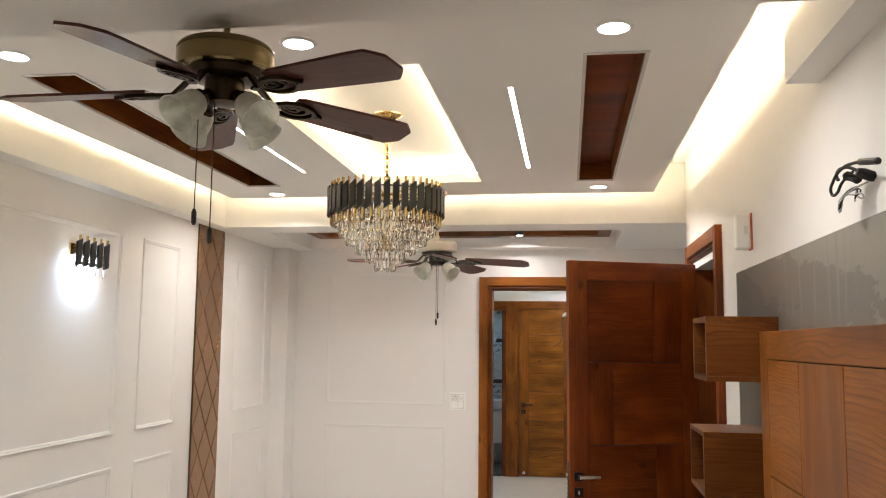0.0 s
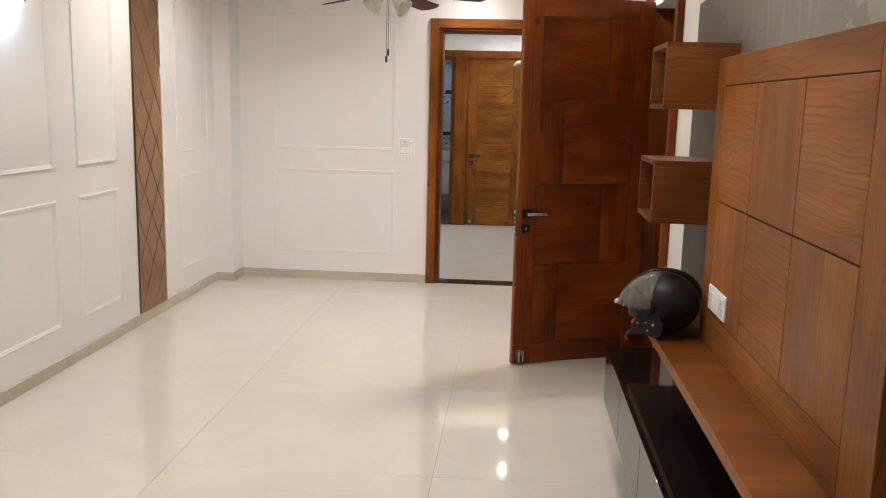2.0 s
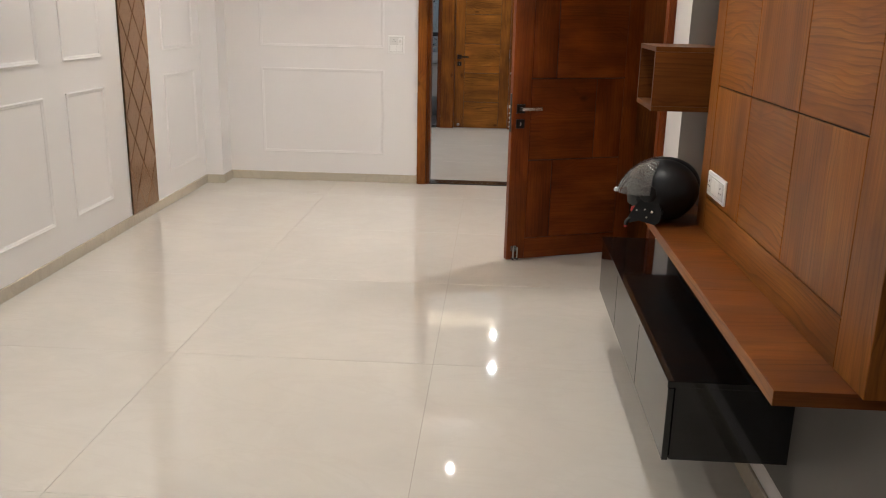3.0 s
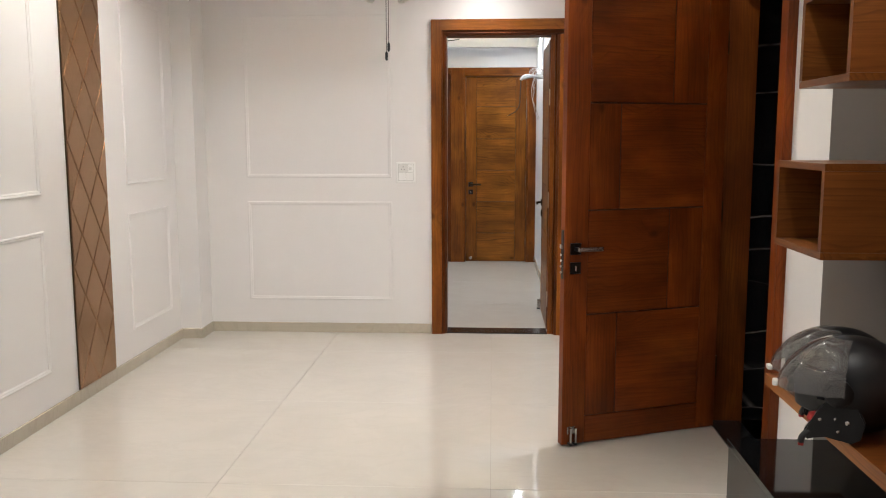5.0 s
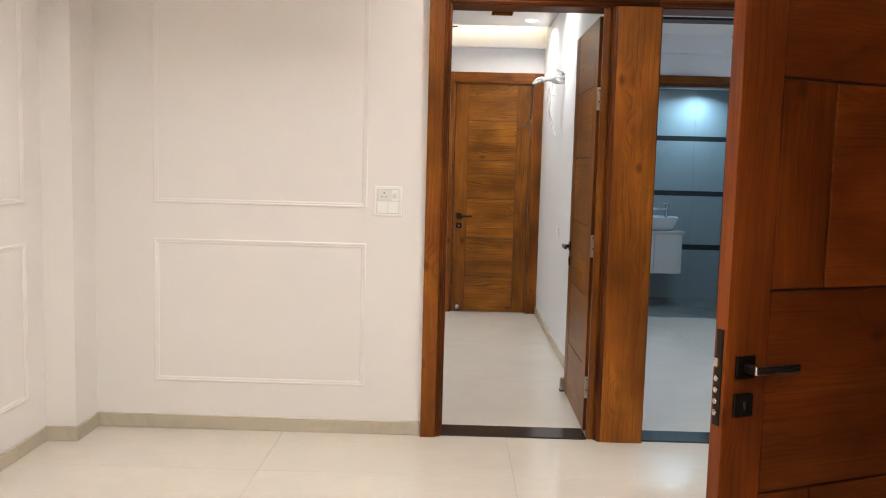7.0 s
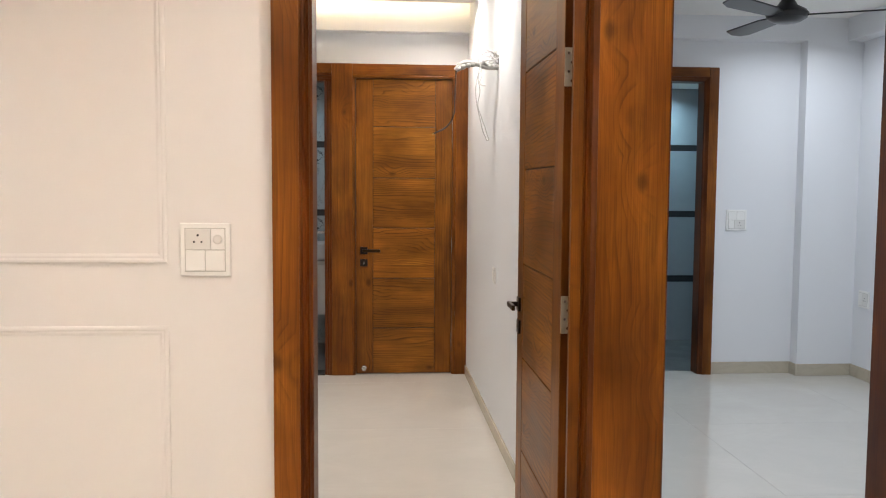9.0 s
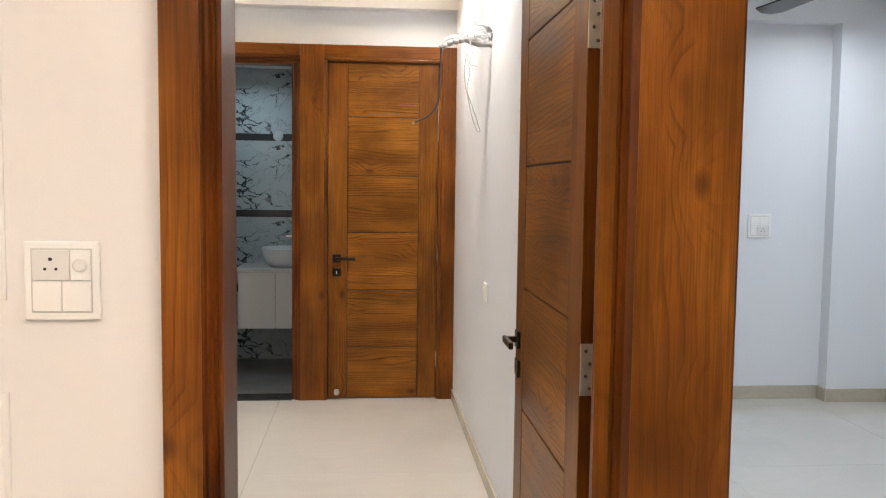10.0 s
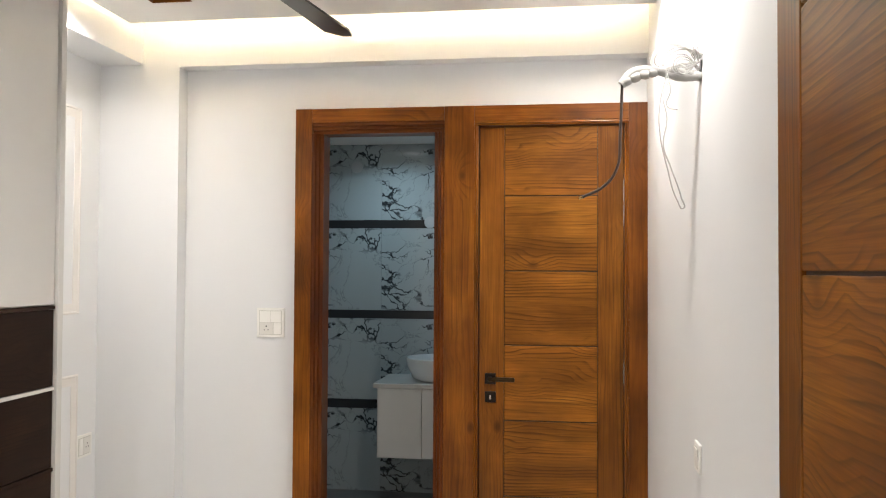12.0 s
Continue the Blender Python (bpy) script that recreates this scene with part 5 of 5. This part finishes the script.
second = helmet(pose(0.690, 3.935, 0.691, 0, 0, -6) @ Matrix.Diagonal((0.93, 0.93, 0.84, 1)))
tagged(second, "black open-face motorcycle helmet with dark visor standing behind another")

# alarm sounder on the wall
al = thing("wall_sounder", "white wall sounder box with an orange side", "alarm")
part("body", box(RX - 0.066, RX - 0.006, 4.12, 4.178, 2.062, 2.213, bevel=0.010), PLASTIC, al)
part("base", box(RX - 0.006, RX, 4.118, 4.180, 2.060, 2.215, bevel=0.002), ORANGE, al, "orange plastic base")
part("tab", box(RX - 0.034, RX - 0.020, 4.114, 4.12, 2.125, 2.16, bevel=0.001), PLASTIC_GREY, al)

# loose wiring for a second wall light
wr = thing("loose_wiring", "black taped cable tail sticking out of the wall", "wiring")
part("conduit_end", lathe([(0.012, 0), (0.014, 0.006), (0.014, 0.03), (0.010, 0.045)], 14, pose(RX, 2.70, 2.085, 0, -70, 0)), BLACK_MATT, wr)
part("taped_joint", lathe([(0.007, 0), (0.012, 0.008), (0.010, 0.035), (0.013, 0.05), (0.007, 0.06)], 12, pose(0.825, 2.735, 2.085, -60, -40, 0)), BLACK_MATT, wr)
part("connector", lathe([(0.006, 0), (0.0085, 0.004), (0.0085, 0.12), (0.006, 0.125)], 14, pose(0.79, 2.62, 2.108, 101, 0, 0)), BLACK, wr)
tube("cable", [(0.79, 2.62, 2.108), (0.795, 2.68, 2.118), (0.79, 2.75, 2.12), (0.785, 2.81, 2.10), (0.785, 2.835, 2.068), (0.79, 2.82, 2.062), (0.80, 2.79, 2.09), (0.815, 2.75, 2.11)], 0.0042, BLACK_MATT, wr)
tube("cable", [(0.82, 2.72, 2.105), (0.80, 2.77, 2.125), (0.79, 2.80, 2.115), (0.79, 2.79, 2.095)], 0.0045, BLACK_MATT, wr)
for k in range(4):
    tube("strand", [(0.835, 2.70 + 0.01 * k, 2.075), (0.80, 2.75 + 0.012 * k, 2.055), (0.79, 2.79, 2.035 - 0.008 * k), (0.80, 2.81 - 0.01 * k, 2.05), (0.82, 2.76 - 0.02 * k, 2.07 - 0.01 * k), (0.81, 2.73, 2.03 + 0.006 * k)], 0.0022, (WIRE_GREY, WIRE_BROWN, BLACK_MATT, WIRE_GREY)[k], wr)

# air-conditioner wiring tail in the bedroom
aw = thing("wiring_tail", "taped conduit bundle with loose wires hanging from the wall", "wiring")
WY = 9.80
aw.matrix_basis = Matrix.Translation((0, 0, 0.05))
part("wall_hole", lathe([(0.018, 0), (0.018, 0.002)], 20, pose(AXR - 0.001, WY, 1.955, 0, -90, 0)), BLACK, aw)
tube("conduit", [(AXR, WY, 1.925), (0.19, WY, 1.925), (0.12, WY, 1.945), (0.06, WY, 1.94), (0.028, WY, 1.905)], 0.0135, TAPE, aw)
lump = random.Random(5)
for k in range(9):
    s = k / 8
    px, pz = AXR - 0.008 - 0.205 * s, 1.925 + 0.02 * math.sin(s * 3.0) - 0.012 * s * s
    part("tape_turn", lathe([(0.011, -0.014), (0.0146, -0.008), (0.0150, 0.006), (0.011, 0.014)], 12, pose(px, WY + lump.uniform(-0.002, 0.002), pz, lump.uniform(-14, 14), 90 + lump.uniform(-25, 25), 0)), TAPE, aw, smooth=True)
for k in range(3):
    r = 0.022 + 0.008 * k
    tube("loose_loop", [(AXR - 0.004, WY, 1.935 + 0.006 * k), (AXR - 0.03 - r * 0.7, WY - 0.012, 1.95 + r), (AXR - 0.05 - r, WY - 0.02, 1.955 + 0.3 * r), (AXR - 0.045 - r * 0.6, WY - 0.016, 1.93), (AXR - 0.02, WY - 0.01, 1.962 + 0.004 * k), (AXR - 0.03 + 0.004 * k, WY - 0.02, 1.99 + 0.008 * k), (AXR - 0.008, WY - 0.004, 1.965)], 0.0017, (WIRE_GREY, TAPE)[k % 2], aw)
tube("cable", [(0.030, WY, 1.91), (0.028, WY, 1.85), (0.024, WY, 1.76), (0.015, WY, 1.66), (-0.02, WY, 1.61), (-0.085, WY - 0.01, 1.575)], 0.0042, WIRE_BROWN, aw)
tube("cable_core", [(-0.085, WY - 0.01, 1.575), (-0.095, WY - 0.01, 1.572)], 0.004, GOLD, aw)
for k in range(6):
    tube("strand", [(AXR, WY + 0.01 * (k - 3), 1.98), (0.215 - 0.01 * k, WY, 2.005 + 0.003 * k), (0.17 - 0.012 * k, WY - 0.01, 1.99 - 0.006 * k), (0.15, WY - 0.01, 1.95), (0.20, WY - 0.012, 1.94 + 0.004 * k), (AXR - 0.005, WY - 0.01, 1.965)], 0.0018, WIRE_GREY if k % 2 else TAPE, aw)
tube("strand", [(0.155, WY - 0.02, 1.93), (0.135, WY - 0.02, 1.84), (0.135, WY - 0.02, 1.76), (0.155, WY - 0.02, 1.66), (0.185, WY - 0.02, 1.56), (0.20, WY - 0.02, 1.54), (0.195, WY - 0.02, 1.57), (0.165, WY - 0.02, 1.66), (0.145, WY - 0.02, 1.72), (0.155, WY - 0.02, 1.80), (0.145, WY - 0.02, 1.87), (0.165, WY - 0.02, 1.915)], 0.0022, WIRE_GREY, aw)
tube("strand", [(0.155, WY - 0.022, 1.93), (0.165, WY - 0.022, 1.88), (0.155, WY - 0.022, 1.835), (0.185, WY - 0.022, 1.825)], 0.0022, WIRE_GREY, aw)


# ---- wall sconce ----
def sconce(m):
    """Bar crystal wall light on a wall facing +x."""
    s = thing("wall_sconce", "black and gold bar wall light with crystal rods", "wall light", m)
    part("back_plate", box(0, 0.012, -0.10, 0.10, -0.04, 0.05, bevel=0.002), GOLD, s)
    part("rail", boxes((0.055, 0.07, -0.15, 0.15, -0.010, 0.0), (0.012, 0.056, -0.012, 0.012, -0.010, 0.0)), BLACK, s)
    for i in range(5):
        y = -0.128 + i * 0.064
        bm = bmesh.new()
        add_prism(bm, [(-0.022, -0.075), (0.022, -0.06), (0.022, 0.07), (-0.022, 0.05)], lambda u, v, w: (w, y + u, v), 0.072, 0.082)
        part("black_bar", bm, BLACK, s, "black metal bar with slanted ends")
        part("gold_rod", box(0.060, 0.070, y + 0.020, y + 0.030, -0.065, 0.09, bevel=0.001), GOLD, s)
        part("crystal_rod", lathe([(0.001, -0.125), (0.008, -0.11), (0.008, -0.05), (0.004, -0.04)], 6, pose(0.058, y + 0.008, 0)), CRYSTAL, s)
    part("lamp", box(0.020, 0.045, -0.13, 0.13, -0.045, -0.015, bevel=0.004), GLOW_COOL, s)
    return s


sconce(pose(LX, 4.53, 2.10))
data = bpy.data.lights.new("sconce_lamp", "AREA")
data.shape, data.size, data.size_y, data.energy, data.color = "RECTANGLE", 0.06, 0.22, 1.7, (0.72, 0.85, 1.0)
new("sconce_lamp", data).matrix_world = pose(LX + 0.075, 4.53, 2.03, 0, 14, 0)


# ---- ceiling fans with light kits ----
def light_fan(x, y, ceil, drop, turn, r, metal, dark, shades, shade_turn, chains):
    """Five-blade fan; drop: ceiling to motor middle."""
    z = ceil - drop
    f = thing("ceiling_fan", "five-blade ceiling fan with glass light shades and pull chains", "ceiling fan", pose(x, y, z), "hall ceiling fans")
    part("canopy", lathe([(0.062, drop - 0.001), (0.060, drop - 0.02), (0.03, drop - 0.05), (0.014, drop - 0.055)] if drop > 0.14 else [(0.05, drop - 0.001), (0.03, drop - 0.015)], 24), metal, f, smooth=True)
    part("rod", lathe([(0.009, 0.02), (0.009, drop - 0.01)], 14), metal, f)
    part("rod_collar", lathe([(0.03, 0.033), (0.028, 0.045), (0.016, 0.052), (0.015, 0.07), (0.009, 0.072)], 20), metal, f, smooth=True)
    part("motor", lathe([(0.02, 0.034), (0.112, 0.0325), (0.116, 0.032), (0.1245, 0.023), (0.125, 0.022), (0.125, 0.0165), (0.1235, 0.016), (0.1235, 0.0145), (0.125, 0.014), (0.125, -0.030), (0.1245, -0.0315), (0.117, -0.035), (0.116, -0.0352), (0.06, -0.04)], 40), metal, f, smooth=True)
    part("flywheel", lathe([(0.10, -0.035), (0.094, -0.052), (0.06, -0.060)], 32), dark, f, smooth=True)
    part("switch_housing", lathe([(0.05, -0.058), (0.052, -0.10), (0.044, -0.118), (0.02, -0.124)], 28), dark, f, smooth=True)
    for k in range(5):
        ar = turn + 72 * k
        mm = pose(0, 0, 0, 0, 0, ar)
        arm = bmesh.new()
        add_prism(arm, [(0.075, -0.056), (0.10, -0.056), (0.135, -0.093), (0.20, -0.096), (0.20, -0.101), (0.13, -0.101), (0.095, -0.064), (0.075, -0.064)], lambda u, v, w: (u, w, v), -0.010, 0.010)
        turns = [2 * math.pi * q / 20 for q in range(20)]

        def hoop(cu, cv, ru, rv, w):
            for q in range(20):
                t0, t1 = turns[q], turns[(q + 1) % 20]
                pts = [(cu + (ru - o) * math.cos(t), cv + (rv - o) * math.sin(t)) for o, t in ((0, t0), (0, t1), (w, t1), (w, t0))]
                add_prism(arm, pts, lambda u, v, h: (u, v, h - v * 0.20 - (u - 0.19) * 0.06), -0.106, -0.096)

        hoop(0.200, 0.0, 0.062, 0.040, 0.009)
        hoop(0.196, -0.010, 0.040, 0.026, 0.007)
        hoop(0.190, -0.012, 0.020, 0.013, 0.006)
        for side in (-1, 1):
            add_prism(arm, [(0.246, side * 0.026), (0.268, side * 0.006), (0.285, 0.0), (0.268, side * 0.001), (0.246, side * 0.016)], lambda u, v, h: (u, v, h - v * 0.20 - (u - 0.19) * 0.06), -0.106, -0.096)
        br = part("blade_arm", arm, dark, f, "scrolled metal blade bracket", m=mm)
        bm = bmesh.new()
        tip = [(r - 0.075, 0.067), (r - 0.036, 0.066), (r - 0.026, 0.058), (r - 0.018, 0.050), (r - 0.002, 0.034), (r, 0.028)]
        o = [(0.19, -0.046), (0.21, -0.054)] + [(u, -v) for u, v in tip] + tip[::-1] + [(0.21, 0.054), (0.19, 0.046)]
        add_prism(bm, o, lambda u, v, w: (u, v, w - v * 0.20 - (u - 0.19) * 0.06), -0.095, -0.088)
        part("blade", bm, BLADE, f, "dark rosewood fan blade", m=mm)
    n = shades
    for k in range(n):
        a = shade_turn + 360 * k / n
        mm = pose(0, 0, 0, 0, 0, a) @ pose(0.050, 0, -0.100, 0, -50, 0)
        part("light_arm", lathe([(0.013, 0.0), (0.013, 0.02), (0.024, 0.026), (0.026, 0.045)], 14, pose(0, 0, 0, 180, 0, 0)), dark, f, m=mm @ pose(0, 0, 0, 0, 0, 0))
        bell = [(0.024, -0.036), (0.033, -0.046), (0.039, -0.070), (0.042, -0.098), (0.053, -0.122), (0.050, -0.123), (0.039, -0.099), (0.036, -0.070), (0.028, -0.046)]
        part("shade", lathe(bell, 28), SHADE, f, "white marbled glass bell shade", smooth=True, m=mm)
    for dx, dy, ln in chains:
        part("pull_chain", lathe([(0.0016, -0.11 - ln), (0.0016, -0.11)], 6, pose(dx, dy, 0)), dark, f)
        part("chain_pull", lathe([(0.003, -0.11 - ln), (0.0065, -0.118 - ln), (0.0065, -0.145 - ln), (0.003, -0.152 - ln)], 10, pose(dx, dy, 0)), BLACK, f, "dark chain pull")
    return f


light_fan(-0.793, 2.505, FC_Z, 0.232, 117, 0.565, BRASS, DARK_BRASS, 4, 242, [(-0.06, -0.02, 0.285), (-0.012, -0.03, 0.335)])
light_fan(-0.735, 5.74, FC_Z, 0.355, -4, 0.585, NICKEL, plain("gunmetal", (0.11, 0.10, 0.09), 0.3, 1.0), 4, 233, [(0.0, -0.02, 0.345), (0.012, -0.03, 0.305)])


# ---- chandelier ----
def chandelier(m):
    c = thing("chandelier", "tiered crystal chandelier with a ring of black and gold bars", "chandelier", m)
    part("canopy", lathe([(0.074, 0.0), (0.073, -0.004), (0.060, -0.008), (0.040, -0.020), (0.028, -0.050), (0.024, -0.072), (0.010, -0.086)], 28), GOLD, c, smooth=True)
    links = bmesh.new()
    for k in range(17):
        z = -0.085 - k * 0.021
        for q in range(10):
            t0, t1 = 2 * math.pi * q / 10, 2 * math.pi * (q + 1) / 10
            pts = [(0.016 * math.cos(t), z - 0.014 + 0.019 * math.sin(t)) for t in (t0, t1)] + [(0.009 * math.cos(t), z - 0.014 + 0.011 * math.sin(t)) for t in (t1, t0)]
            tw = math.radians(90 * (k % 2) + 20)
            add_prism(links, pts, lambda u, v, w: (u * math.cos(tw) - w * math.sin(tw), u * math.sin(tw) + w * math.cos(tw), v), -0.0045, 0.0045)
    part("chain", links, GOLD, c, "gilt twisted chain")
    R, zt, zb2 = 0.266, -0.362, -0.495
    for zz in (zt - 0.03, zb2 + 0.03):
        ring = bmesh.new()
        for q in range(40):
            a0, a1 = 2 * math.pi * q / 40, 2 * math.pi * (q + 1) / 40
            add_prism(ring, [(R - 0.014, zz), (R - 0.006, zz), (R - 0.006, zz + 0.006), (R - 0.014, zz + 0.006)], lambda u, v, w: (u * math.cos(w), u * math.sin(w), v), a0, a1)
        part("ring", ring, BLACK, c)
    spokes = bmesh.new()
    for k in range(4):
        add_prism(spokes, [(-0.004, zt - 0.03), (0.004, zt - 0.03), (0.004, zt - 0.022), (-0.004, zt - 0.022)], lambda u, v, w: (w * math.cos(math.pi * k / 4) - u * math.sin(math.pi * k / 4), w * math.sin(math.pi * k / 4) + u * math.cos(math.pi * k / 4), v), -R, R)
    part("spokes", spokes, GOLD, c)
    n = 42
    bar = bmesh.new()
    add_prism(bar, [(-0.0145, zb2 - 0.005), (0.0145, zb2 + 0.016), (0.0145, zt - 0.0), (-0.0145, zt - 0.020)], lambda u, v, w: (w, u, v), R, R + 0.012)
    bme = finish(bar, "black_bar", BLACK)
    rod = bmesh.new()
    add_prism(rod, [(-0.005, zb2 - 0.03), (0.0, zb2 - 0.045), (0.005, zb2 - 0.03), (0.0035, zt + 0.022), (-0.0035, zt + 0.022)], lambda u, v, w: (w, u, v), R - 0.012, R - 0.002)
    rme = finish(rod, "gold_rod", GOLD)
    for k in range(n):
        for nm, me, off in (("black_bar", bme, 0), ("gold_rod", rme, 1.6)):
            o = new(nm, me)
            o.parent, o.matrix_basis = c, pose(0, 0, 0, 0, 0, 360 * k / n + off)
    random.seed(8)
    drop = bmesh.new()
    add_lathe(drop, [(0.003, 0.0), (0.008, -0.012), (0.0045, -0.026)], 6)
    add_lathe(drop, [(0.002, -0.028), (0.009, -0.060), (0.011, -0.078), (0.007, -0.090), (0.001, -0.095)], 6)
    dme = finish(drop, "crystal_drop", CRYSTAL)
    tiers = [(0.250, -0.455, 56), (0.220, -0.50, 50), (0.180, -0.54, 42), (0.135, -0.58, 34), (0.09, -0.62, 24), (0.045, -0.66, 12)]
    for tr, tz, cnt in tiers:
        hoop = bmesh.new()
        for q in range(24):
            a0, a1 = 2 * math.pi * q / 24, 2 * math.pi * (q + 1) / 24
            add_prism(hoop, [(tr - 0.005, tz), (tr + 0.002, tz), (tr + 0.002, tz + 0.005), (tr - 0.005, tz + 0.005)], lambda u, v, w: (u * math.cos(w), u * math.sin(w), v), a0, a1)
        bmesh.ops.remove_doubles(hoop, verts=hoop.verts, dist=1e-5)
        part("hoop", hoop, GOLD, c)
        for k in range(cnt):
            a = 360 * (k + 0.3 * random.random()) / cnt
            o = new("crystal_drop", dme)
            o.parent, o.matrix_basis = c, pose(0, 0, 0, 0, 0, a) @ pose(tr, 0, tz, random.uniform(-4, 4), random.uniform(-4, 4), random.random() * 90)
    part("core", lathe([(0.02, -0.38), (0.02, -0.62), (0.03, -0.64), (0.01, -0.66)], 12), GOLD, c, smooth=True)
    # dim glowing core stands in for golden glints among the crystals
    part("glint_core", lathe([(0.03, -0.44), (0.05, -0.47), (0.05, -0.55), (0.03, -0.58)], 12), glow("chandelier_glint_glow", (1.0, 0.80, 0.5), 0.5), c)
    return c


chandelier(pose(-0.765, 4.35, 2.745))

# ---- floor tiles ----


def floor_tiles(name, label, xs, ys, mat, clip_to):
    f = thing(name, label, "floor", kind="structure")
    for xa, xb in zip(xs, xs[1:]):
        for ya, yb in zip(ys, ys[1:]):
            x0, x1, y0, y1 = max(xa, clip_to[0]), min(xb, clip_to[1]), max(ya, clip_to[2]), min(yb, clip_to[3])
            if x1 - x0 < 0.01 or y1 - y0 < 0.01:
                continue
            g = 0.0008
            part("floor_tile", box(x0 + g, x1 - g, y0 + g, y1 - g, -0.006, 0.0), mat, f)
    return f


floor_tiles("floor", "large glossy cream vitrified floor tiles with fine joints", [-2.471, -1.352, -0.233, 0.886, 2.005], [4.93 + 1.1 * k for k in range(-7, 4)], TILE, (LX, 1.40, BY, FY + 0.03))
floor_tiles("floor_bedroom", "glossy pale vitrified bedroom floor tiles", [-3.06, -1.94, -0.83, 0.29], [7.70 + 1.12 * k for k in range(0, 5)], TILE_BED, (AXL, AXR, WB - 0.02, AY + 0.10))
floor_tiles("floor_bedroom_two", "glossy pale vitrified bedroom floor tiles", [0.29, 1.41, 2.53, 3.65], [7.70 + 1.12 * k for k in range(0, 5)], TILE_BED, (BXL, BXR, WB - 0.02, BFY + 0.1))
floor_tiles("floor_lobby", "glossy cream lobby floor tiles", [1.0, 2.4], [4.6, 6.0], TILE, (RX + 0.14, 2.3, 4.72, 5.85))
